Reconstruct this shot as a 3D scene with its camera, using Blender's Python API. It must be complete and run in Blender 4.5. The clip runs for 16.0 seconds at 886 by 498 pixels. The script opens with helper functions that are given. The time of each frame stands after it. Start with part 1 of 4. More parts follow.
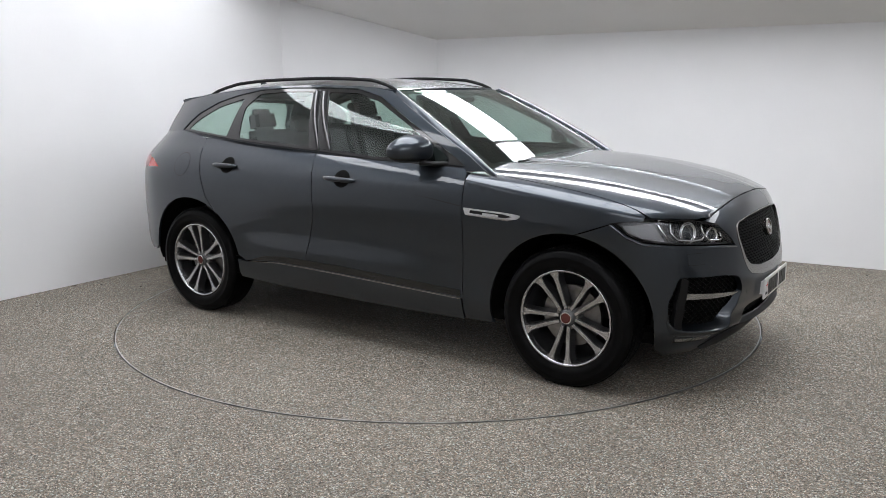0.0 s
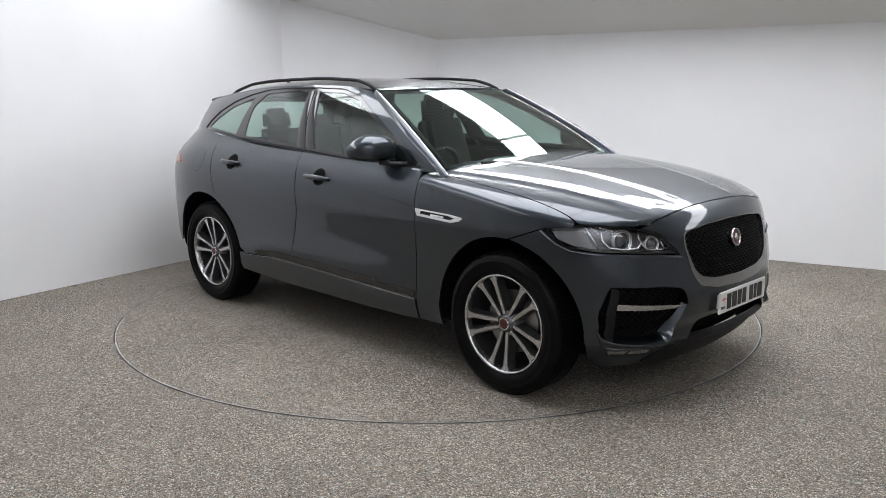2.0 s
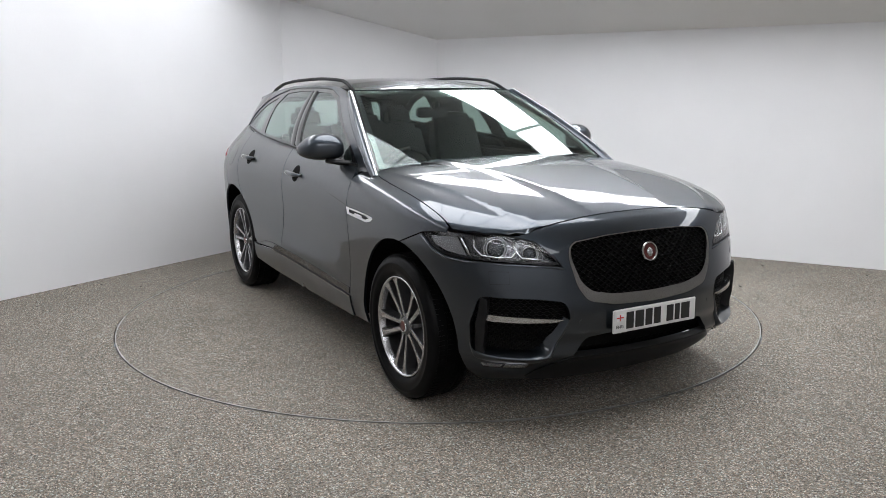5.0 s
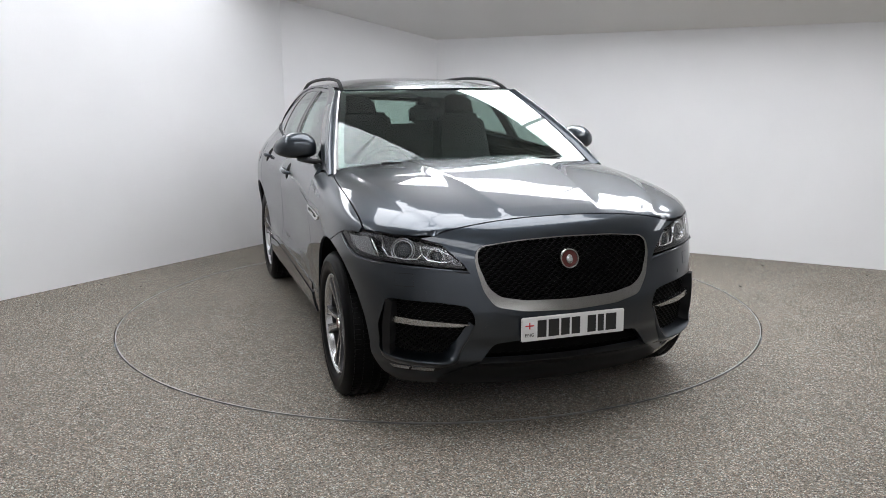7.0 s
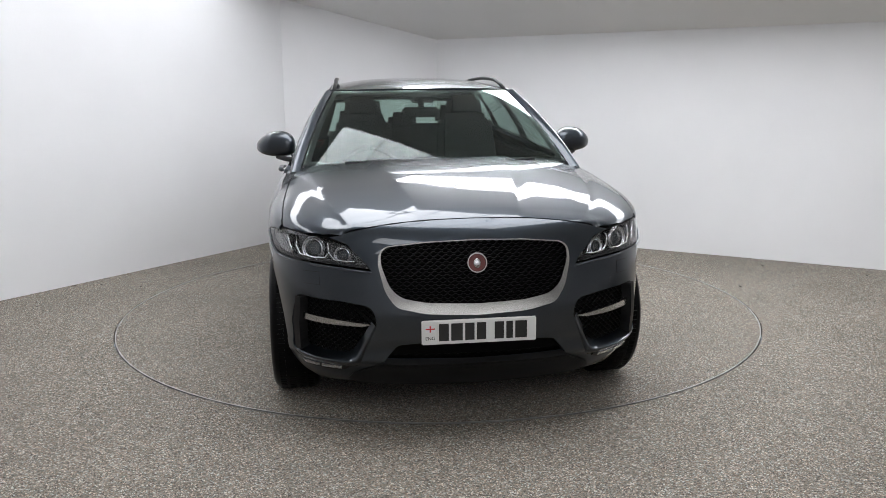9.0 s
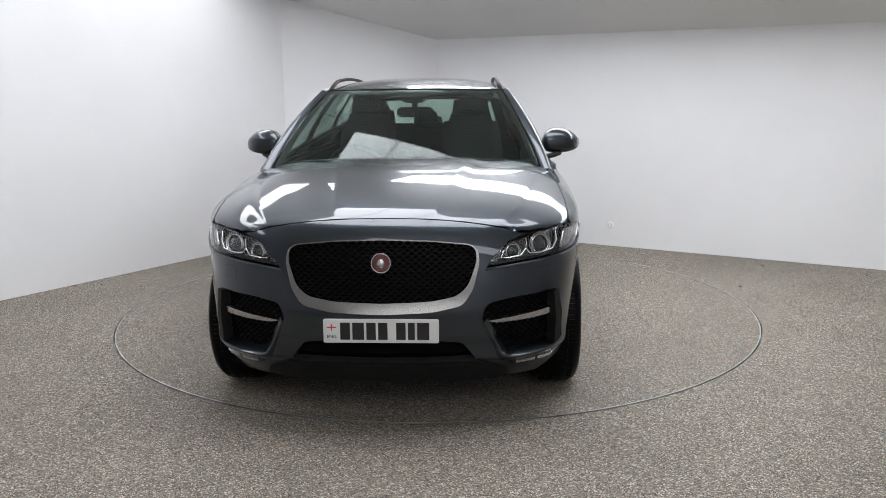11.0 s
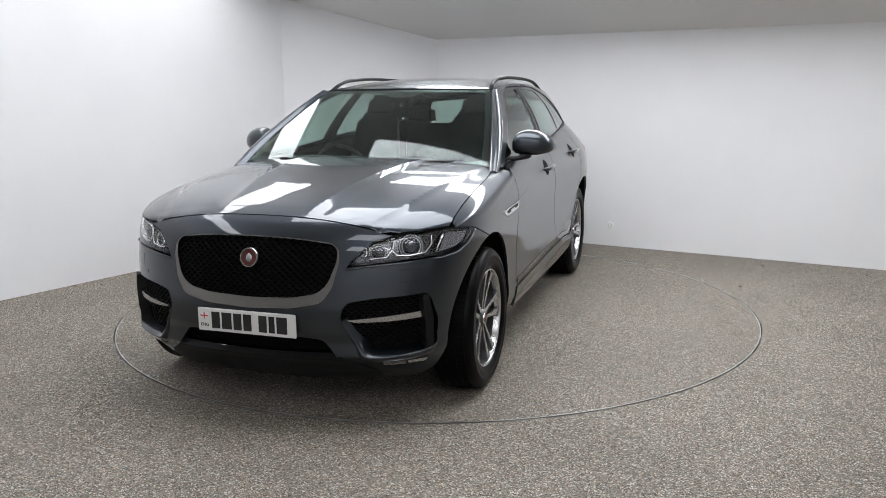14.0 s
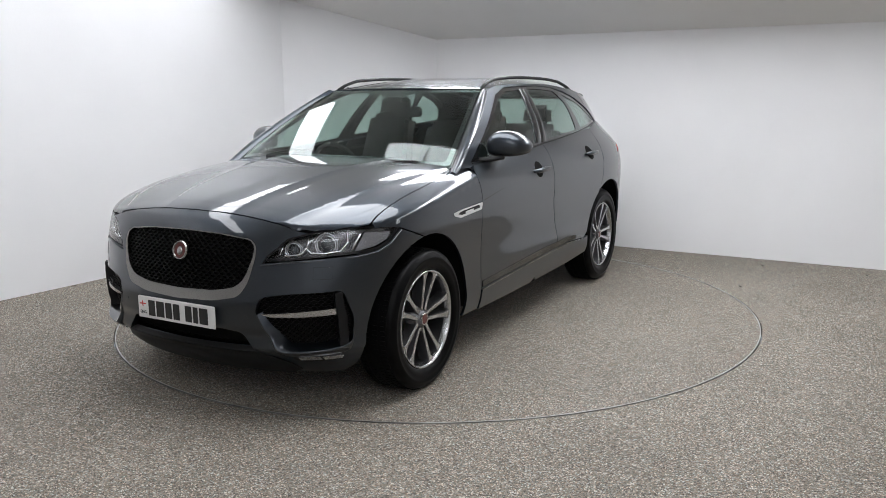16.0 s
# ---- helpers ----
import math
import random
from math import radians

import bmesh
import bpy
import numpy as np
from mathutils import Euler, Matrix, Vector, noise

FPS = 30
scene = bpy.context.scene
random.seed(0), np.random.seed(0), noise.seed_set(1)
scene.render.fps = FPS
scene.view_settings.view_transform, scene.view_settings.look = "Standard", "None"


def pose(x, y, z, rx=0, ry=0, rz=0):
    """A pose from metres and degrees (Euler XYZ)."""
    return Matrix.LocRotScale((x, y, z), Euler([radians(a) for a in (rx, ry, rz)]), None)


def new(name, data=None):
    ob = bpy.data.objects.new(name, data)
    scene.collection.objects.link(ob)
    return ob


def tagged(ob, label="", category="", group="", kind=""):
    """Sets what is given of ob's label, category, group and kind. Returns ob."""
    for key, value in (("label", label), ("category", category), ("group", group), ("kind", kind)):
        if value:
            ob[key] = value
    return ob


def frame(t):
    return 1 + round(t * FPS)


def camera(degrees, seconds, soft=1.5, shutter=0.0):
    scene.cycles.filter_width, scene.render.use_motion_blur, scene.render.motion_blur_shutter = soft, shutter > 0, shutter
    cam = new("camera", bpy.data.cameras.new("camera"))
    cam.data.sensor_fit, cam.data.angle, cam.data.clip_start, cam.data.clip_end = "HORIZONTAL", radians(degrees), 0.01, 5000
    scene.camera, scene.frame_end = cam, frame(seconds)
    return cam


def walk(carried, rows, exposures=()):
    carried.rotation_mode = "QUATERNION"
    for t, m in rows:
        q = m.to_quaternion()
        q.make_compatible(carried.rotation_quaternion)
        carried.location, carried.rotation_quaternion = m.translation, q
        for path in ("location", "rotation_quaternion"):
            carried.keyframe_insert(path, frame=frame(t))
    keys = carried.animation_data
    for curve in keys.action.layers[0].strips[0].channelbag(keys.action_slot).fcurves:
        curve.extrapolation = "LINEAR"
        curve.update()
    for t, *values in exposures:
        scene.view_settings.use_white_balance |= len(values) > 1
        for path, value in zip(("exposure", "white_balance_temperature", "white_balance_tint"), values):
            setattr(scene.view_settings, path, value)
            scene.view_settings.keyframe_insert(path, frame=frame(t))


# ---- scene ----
cam = camera(55.57, 16.0, soft=0.65)
CAM_POSE = pose(0, 0, 1.568, 90 - 10.954, 0, 0) @ pose(0, 0, 0, 0, 0, -0.49)
walk(cam, [(0.0, CAM_POSE), (16.0, CAM_POSE)])

# ---- world and exposure ----
world = bpy.data.worlds.new("world")
scene.world = world
world.use_nodes = True
world.node_tree.nodes["Background"].inputs[0].default_value = (0.8, 0.9, 1.0, 1)
world.node_tree.nodes["Background"].inputs[1].default_value = 0.6
scene.view_settings.exposure = 0.0
PANEL_GLOW = 15.4

# ---- materials ----


def material(name, color, rough=0.5, metal=0.0, coat=0.0, coat_rough=0.03, spec=0.5, emit=0.0, trans=0.0, ior=1.45):
    m = bpy.data.materials.new(name)
    m.use_nodes = True
    b = m.node_tree.nodes["Principled BSDF"]
    b.inputs["Base Color"].default_value = (*color, 1)
    b.inputs["Roughness"].default_value = rough
    b.inputs["Metallic"].default_value = metal
    b.inputs["Coat Weight"].default_value = coat
    b.inputs["Coat Roughness"].default_value = coat_rough
    b.inputs["Specular IOR Level"].default_value = spec
    b.inputs["Transmission Weight"].default_value = trans
    b.inputs["IOR"].default_value = ior
    if emit:
        b.inputs["Emission Color"].default_value = (*color, 1)
        b.inputs["Emission Strength"].default_value = emit
    return m


def varied(m, scale, low, high, detail=4.0, rough=None, bump=0.0, bump_scale=None, fine=None):
    """Two scales of noise on a material's colour, with bump and changing roughness."""
    nt = m.node_tree
    b = nt.nodes["Principled BSDF"]
    co = nt.nodes.new("ShaderNodeTexCoord")
    n = nt.nodes.new("ShaderNodeTexNoise")
    n.inputs["Scale"].default_value, n.inputs["Detail"].default_value = scale, detail
    nt.links.new(co.outputs["Object"], n.inputs["Vector"])
    r = nt.nodes.new("ShaderNodeValToRGB")
    r.color_ramp.elements[0].position, r.color_ramp.elements[1].position = 0.3, 0.7
    r.color_ramp.elements[0].color, r.color_ramp.elements[1].color = (*low, 1), (*high, 1)
    nt.links.new(n.outputs["Fac"], r.inputs["Fac"])
    nt.links.new(r.outputs["Color"], b.inputs["Base Color"])
    if rough:
        q = nt.nodes.new("ShaderNodeMapRange")
        q.inputs["To Min"].default_value, q.inputs["To Max"].default_value = rough
        nt.links.new(n.outputs["Fac"], q.inputs["Value"])
        nt.links.new(q.outputs["Result"], b.inputs["Roughness"])
    if bump:
        k = nt.nodes.new("ShaderNodeTexNoise")
        k.inputs["Scale"].default_value, k.inputs["Detail"].default_value = bump_scale or scale * 8, 6
        nt.links.new(co.outputs["Object"], k.inputs["Vector"])
        u = nt.nodes.new("ShaderNodeBump")
        u.inputs["Strength"].default_value, u.inputs["Distance"].default_value = bump, 0.004
        nt.links.new(k.outputs["Fac"], u.inputs["Height"])
        nt.links.new(u.outputs["Normal"], b.inputs["Normal"])
    return m


def resin_gravel(name, worn=(0.90, 1.12)):
    """Speckled stone carpet: small grains of beige, grey and brown in resin, with broad stains."""
    m = material(name, (0.3, 0.27, 0.22), 0.75)
    nt = m.node_tree
    b = nt.nodes["Principled BSDF"]
    co = nt.nodes.new("ShaderNodeTexCoord")
    v = nt.nodes.new("ShaderNodeTexVoronoi")
    v.inputs["Scale"].default_value = 190
    nt.links.new(co.outputs["Object"], v.inputs["Vector"])
    sep = nt.nodes.new("ShaderNodeSeparateColor")
    nt.links.new(v.outputs["Color"], sep.inputs["Color"])
    ramp = nt.nodes.new("ShaderNodeValToRGB")
    stops = ((0.0, (0.035, 0.03, 0.023)), (0.22, (0.107, 0.092, 0.073)), (0.55, (0.180, 0.160, 0.132)), (0.82, (0.258, 0.235, 0.199)), (1.0, (0.55, 0.525, 0.47)))
    e = ramp.color_ramp.elements
    e[0].position, e[0].color = stops[0][0], (*stops[0][1], 1)
    e[1].position, e[1].color = stops[-1][0], (*stops[-1][1], 1)
    for at, c in stops[1:-1]:
        x = e.new(at)
        x.color = (*c, 1)
    nt.links.new(sep.outputs["Red"], ramp.inputs["Fac"])
    stain = nt.nodes.new("ShaderNodeTexNoise")
    stain.inputs["Scale"].default_value, stain.inputs["Detail"].default_value = 1.1, 6
    nt.links.new(co.outputs["Object"], stain.inputs["Vector"])
    q = nt.nodes.new("ShaderNodeMapRange")
    q.inputs["From Min"].default_value, q.inputs["From Max"].default_value = 0.3, 0.7
    q.inputs["To Min"].default_value, q.inputs["To Max"].default_value = worn
    nt.links.new(stain.outputs["Fac"], q.inputs["Value"])
    mix = nt.nodes.new("ShaderNodeMix")
    mix.data_type, mix.blend_type = "RGBA", "MULTIPLY"
    mix.inputs["Factor"].default_value = 1.0
    tint = nt.nodes.new("ShaderNodeMix")
    tint.data_type = "RGBA"
    tint.inputs["A"].default_value, tint.inputs["B"].default_value = (1.16, 0.97, 0.86, 1), (0.86, 1.02, 1.10, 1)
    nt.links.new(sep.outputs["Green"], tint.inputs["Factor"])
    grain = nt.nodes.new("ShaderNodeMix")
    grain.data_type, grain.blend_type = "RGBA", "MULTIPLY"
    grain.inputs["Factor"].default_value = 1.0
    nt.links.new(ramp.outputs["Color"], grain.inputs["A"])
    nt.links.new(tint.outputs["Result"], grain.inputs["B"])
    nt.links.new(grain.outputs["Result"], mix.inputs["A"])
    nt.links.new(q.outputs["Result"], mix.inputs["B"])
    nt.links.new(mix.outputs["Result"], b.inputs["Base Color"])
    bump = nt.nodes.new("ShaderNodeBump")
    bump.inputs["Strength"].default_value, bump.inputs["Distance"].default_value = 0.5, 0.004
    nt.links.new(v.outputs["Distance"], bump.inputs["Height"])
    nt.links.new(bump.outputs["Normal"], b.inputs["Normal"])
    return m


def car_paint(name):
    m = material(name, (0.13, 0.137, 0.147), 0.38, 1.0, 1.0, 0.004)
    m.node_tree.nodes["Principled BSDF"].inputs["Coat IOR"].default_value = 1.5
    nt = m.node_tree
    b = nt.nodes["Principled BSDF"]
    co = nt.nodes.new("ShaderNodeTexCoord")
    n = nt.nodes.new("ShaderNodeTexNoise")
    n.inputs["Scale"].default_value, n.inputs["Detail"].default_value = 900, 2
    nt.links.new(co.outputs["Object"], n.inputs["Vector"])
    r = nt.nodes.new("ShaderNodeValToRGB")
    r.color_ramp.elements[0].color, r.color_ramp.elements[1].color = (0.0255, 0.0315, 0.039, 1), (0.043, 0.053, 0.0655, 1)
    nt.links.new(n.outputs["Fac"], r.inputs["Fac"])
    nt.links.new(r.outputs["Color"], b.inputs["Base Color"])
    return m


WALL = varied(material("white_wall_paint", (0.8, 0.8, 0.8), 0.7), 1.3, (0.775, 0.775, 0.785), (0.81, 0.81, 0.82), 5, (0.6, 0.8), 0.12, 60)
CEILING = varied(material("ceiling_paint", (0.6, 0.6, 0.58), 0.85), 1.1, (0.78, 0.775, 0.76), (0.82, 0.815, 0.805), 4, None, 0.08, 40)
FLOOR = resin_gravel("resin_gravel", (0.86, 1.10))
DECK = resin_gravel("worn_resin_gravel", (0.90, 1.09))
PAINT = car_paint("grey_metallic_paint")
BLACK = material("black_plastic", (0.009, 0.009, 0.0095), 0.5, spec=0.22)
MESH_BLACK = material("black_mesh", (0.004, 0.004, 0.004), 0.45, spec=0.10)
GLOSS_BLACK = material("gloss_black", (0.008, 0.008, 0.009), 0.08, 0, 0.5)
MATT_BLACK = material("matt_black", (0.004, 0.004, 0.004), 0.8, spec=0.08)
CHROME = material("satin_chrome", (0.40, 0.39, 0.375), 0.22, 1.0)
SURROUND = material("dark_satin_chrome", (0.27, 0.262, 0.25), 0.27, 1.0)
BRIGHT = material("bright_chrome", (0.8, 0.8, 0.8), 0.08, 1.0)
RUBBER = varied(material("tyre_rubber", (0.004, 0.004, 0.004), 0.35, spec=0.09), 14, (0.0025, 0.0025, 0.0025), (0.005, 0.005, 0.0055), 5, (0.26, 0.45))
ALLOY = material("machined_alloy", (0.52, 0.52, 0.53), 0.26, 1.0)
ALLOY_DARK = material("dark_grey_alloy", (0.12, 0.12, 0.125), 0.3, 0.8)
STEEL = varied(material("brake_steel", (0.3, 0.3, 0.3), 0.4, 1.0), 20, (0.2, 0.19, 0.18), (0.36, 0.35, 0.34))
GLASS = material("window_glass", (0.64, 0.77, 0.72), 0.0, 0, 0, 0.0, 0.5, 0, 1.0, 1.31)
GLASS_DARK = material("side_window_glass", (0.61, 0.74, 0.69), 0.0, 0, 0, 0.0, 0.5, 0, 1.0, 1.45)
LENS = material("clear_lens", (0.95, 0.96, 0.97), 0.0, 0, 0, 0.0, 0.5, 0, 1.0, 1.3)
RED_LENS = material("red_lens", (0.45, 0.02, 0.02), 0.12, 0, 0.6)
SEAT = varied(material("black_leather", (0.008, 0.008, 0.0085), 0.55, spec=0.3), 30, (0.006, 0.006, 0.0065), (0.011, 0.011, 0.0115), 4, None, 0.2, 300)
PLATE = material("white_plate", (0.75, 0.75, 0.74), 0.35)
INK = material("plate_black", (0.02, 0.02, 0.02), 0.4)
EMBLEM = material("emblem_red_brown", (0.11, 0.022, 0.018), 0.3, 0.3, 0.5)
GLOW = material("light_panel", (0.94, 0.957, 1.0), 0.5, emit=PANEL_GLOW)
GLOW_SIDE = material("light_panel_side", (0.94, 0.957, 1.0), 0.5, emit=PANEL_GLOW * 0.44)
GLOW_SOFT = material("light_panel_frosted", (0.94, 0.957, 1.0), 0.5, emit=PANEL_GLOW * 0.43)
# glow of the added fill panels in the flat ceiling
GLOW_FILL = material("fill_panel", (0.94, 0.957, 1.0), 0.5, emit=PANEL_GLOW * 0.28)
RIM_STRIP = varied(material("aluminium_strip", (0.4, 0.4, 0.4), 0.4, 0.8), 6, (0.26, 0.255, 0.25), (0.58, 0.58, 0.57))
WHITE_PLASTIC = material("white_plastic", (0.8, 0.8, 0.78), 0.4)
REFLECTOR = material("lamp_reflector", (0.75, 0.76, 0.78), 0.15, 1.0)

# ---- mesh helpers ----


def mesh_object(name, verts, faces, mat, parent=None, label="", smooth=False):
    me = bpy.data.meshes.new(name)
    me.from_pydata([tuple(v) for v in verts], [], [tuple(f) for f in faces])
    me.materials.append(mat)
    if smooth:
        me.polygons.foreach_set("use_smooth", [True] * len(me.polygons))
    ob = new(name, me)
    ob.parent = parent
    if label:
        tagged(ob, label)
    return ob


def part(name, bm, mat, parent=None, label="", smooth=False):
    bmesh.ops.recalc_face_normals(bm, faces=bm.faces[:])
    me = bpy.data.meshes.new(name)
    bm.to_mesh(me)
    bm.free()
    me.materials.append(mat)
    if smooth:
        me.polygons.foreach_set("use_smooth", [True] * len(me.polygons))
        me.set_sharp_from_angle(angle=radians(35))
    ob = new(name, me)
    ob.parent = parent
    if label:
        tagged(ob, label)
    return ob


def add_box(bm, centre, size, m=None, bevel=0.0):
    before = set(bm.verts)
    bmesh.ops.create_cube(bm, size=1)
    vs = [v for v in bm.verts if v not in before]
    mat = (m or Matrix()) @ Matrix.Translation(centre) @ Matrix.Diagonal((*size, 1))
    bmesh.ops.transform(bm, matrix=mat, verts=vs)
    if bevel:
        es = list({e for v in vs for e in v.link_edges})
        bmesh.ops.bevel(bm, geom=es, offset=bevel, segments=2, affect="EDGES")


def lathe(profile, segments, axis="y"):
    """Verts and faces of a profile (radius, along) turned round an axis through the origin."""
    verts, faces = [], []
    n = len(profile)
    for i in range(segments):
        a = 2 * math.pi * i / segments
        for r, h in profile:
            verts.append((r * math.cos(a), h, r * math.sin(a)))
    for i in range(segments):
        j = (i + 1) % segments
        for k in range(n - 1):
            faces.append((i * n + k, j * n + k, j * n + k + 1, i * n + k + 1))
    return verts, faces


def tube(points, radius, sides=8, squash=1.0):
    """Verts and faces of a closed-ended tube along points; squash flattens it in z."""
    verts, faces = [], []
    pts = [Vector(p) for p in points]
    for i, p in enumerate(pts):
        d = (pts[min(i + 1, len(pts) - 1)] - pts[max(i - 1, 0)]).normalized()
        a = d.cross(Vector((0, 0, 1)))
        a = a.normalized() if a.length > 1e-4 else Vector((1, 0, 0))
        b = a.cross(d)
        r = radius[i] if isinstance(radius, (list, tuple)) else radius
        for k in range(sides):
            t = 2 * math.pi * k / sides
            verts.append(p + a * r * math.cos(t) + b * r * squash * math.sin(t))
    for i in range(len(pts) - 1):
        for k in range(sides):
            q = (k + 1) % sides
            faces.append((i * sides + k, i * sides + q, (i + 1) * sides + q, (i + 1) * sides + k))
    faces.append(tuple(range(sides))[::-1])
    faces.append(tuple(range((len(pts) - 1) * sides, len(pts) * sides)))
    return verts, faces


def rounded(pts, r, n=4):
    """A closed outline with its corners rounded."""
    out = []
    m = len(pts)
    for i in range(m):
        a, p, b = (Vector(pts[i - 1]), Vector(pts[i]), Vector(pts[(i + 1) % m]))
        u, v = a - p, b - p
        k = min(r, u.length * 0.45, v.length * 0.45)
        s, e = p + u.normalized() * k, p + v.normalized() * k
        for j in range(n + 1):
            t = j / n
            out.append(tuple((1 - t) ** 2 * s + 2 * t * (1 - t) * p + t * t * e))
    return out


def inside(q, poly):
    x, y = q
    c = False
    j = len(poly) - 1
    for i in range(len(poly)):
        xi, yi = poly[i]
        xj, yj = poly[j]
        if (yi > y) != (yj > y) and x < (xj - xi) * (y - yi) / (yj - yi) + xi:
            c = not c
        j = i
    return c


def resampled(poly, step):
    out = []
    for i in range(len(poly)):
        a, b = poly[i], poly[(i + 1) % len(poly)]
        k = max(1, int(math.hypot(b[0] - a[0], b[1] - a[1]) / step + 0.5))
        out += [(a[0] + (b[0] - a[0]) * j / k, a[1] + (b[1] - a[1]) * j / k) for j in range(k)]
    return out


from mathutils.geometry import delaunay_2d_cdt


def sheet(outline, holes, fn, step, thick, lift=0.0, solid=False, middle=(0, 0, 0.75)):
    """A panel cut to an outline, with holes, on the curved surface fn(u, v): verts, faces, loop normals.
    It has the surface's own normals on its face and returns of the given depth along its edges."""
    loops = [resampled(outline, step)] + [resampled(h, step * 0.7) for h in holes]
    pts, edges = [], []
    for lp in loops:
        k = len(pts)
        pts += lp
        edges += [(k + i, k + (i + 1) % len(lp)) for i in range(len(lp))]
    border = np.array(pts)
    lo, hi = border.min(0), border.max(0)
    for i, u in enumerate(np.arange(lo[0] + step * 0.5, hi[0], step)):
        for v in np.arange(lo[1] + step * (0.5 if i % 2 else 0.0), hi[1], step):
            if np.min(np.hypot(border[:, 0] - u, border[:, 1] - v)) > step * 0.45 and inside((u, v), outline) and not any(inside((u, v), h) for h in holes):
                pts.append((u, v))
    vs, es, fs, _, _, _ = delaunay_2d_cdt([Vector(p) for p in pts], edges, [], 0, 1e-7)
    tris = []
    for f in fs:
        c = sum((vs[i] for i in f), Vector((0, 0))) / 3
        if inside(c, outline) and not any(inside(c, h) for h in holes):
            tris.append(tuple(f))
    uv = np.array([tuple(v) for v in vs])
    P = fn(uv[:, 0], uv[:, 1])
    e = 2e-3
    du = fn(uv[:, 0] + e, uv[:, 1]) - fn(uv[:, 0] - e, uv[:, 1])
    dv = fn(uv[:, 0], uv[:, 1] + e) - fn(uv[:, 0], uv[:, 1] - e)
    N = np.cross(du, dv)
    N /= np.maximum(np.linalg.norm(N, axis=1, keepdims=True), 1e-12)
    if ((P - np.array(middle)) * N).sum(1).mean() < 0:
        N = -N
    P = P + N * lift
    faces, normals = [], []
    count = {}
    for a, b, c in tris:
        g = np.cross(P[b] - P[a], P[c] - P[a])
        if g @ N[a] < 0:
            b, c = c, b
        faces.append((a, b, c))
        normals += [N[a], N[b], N[c]]
        for q in ((a, b), (b, c), (c, a)):
            count[q] = count.get(q, 0) + 1
    verts = [tuple(p) for p in P]
    if thick:
        rim = [q for q in count if (q[1], q[0]) not in count]
        for a, b in rim:
            k = len(verts)
            verts += [tuple(P[a]), tuple(P[b]), tuple(P[b] - N[b] * thick), tuple(P[a] - N[a] * thick)]
            faces.append((k + 1, k, k + 3, k + 2))
            normals += [np.zeros(3)] * 4
    if solid:
        k = len(verts)
        verts += [tuple(p) for p in P - N * thick]
        for a, b, c in list(f for f in faces if len(f) == 3):
            faces.append((k + a, k + c, k + b))
            normals += [-N[a], -N[c], -N[b]]
    return verts, faces, normals


def panel(name, outline, fn, mat, parent, holes=(), step=0.035, thick=0.012, lift=0.0, label="", side=1, middle=(0, 0, 0.75), solid=False):
    verts, faces, normals = sheet(outline, list(holes), fn, step, thick, lift, solid, middle)
    if side < 0:
        verts = [(x, -y, z) for x, y, z in verts]
        faces = [f[::-1] for f in faces]
        out, k = [], 0
        for f in faces:
            out += [np.array([n[0], -n[1], n[2]]) for n in normals[k:k + len(f)][::-1]]
            k += len(f)
        normals = out
    ob = mesh_object(name, verts, faces, mat, parent, label, True)
    ob.data.normals_split_custom_set([tuple(n) for n in normals])
    ob.visible_shadow = not solid
    return ob


# ---- the room ----
CENTRE = (-0.037, 5.971)
RADIUS = 2.22
CORNER_A, CORNER_B = (-1.623, 8.79), (-0.05, 9.205)
LEFT_END, RIGHT_END = (-6.9, 0.855), (8.6, 4.15)
INTO = (-0.5043, -0.8637)
EAVES, PITCH = 2.055, 0.345
PLAN = [CORNER_A, CORNER_B, RIGHT_END, (8.6, -4.5), (-6.9, -4.5), LEFT_END]


def ceiling_height(x, y):
    d = (x - CORNER_B[0]) * INTO[0] + (y - CORNER_B[1]) * INTO[1]
    return EAVES + PITCH * min(max(d, -1.0), 6.0)


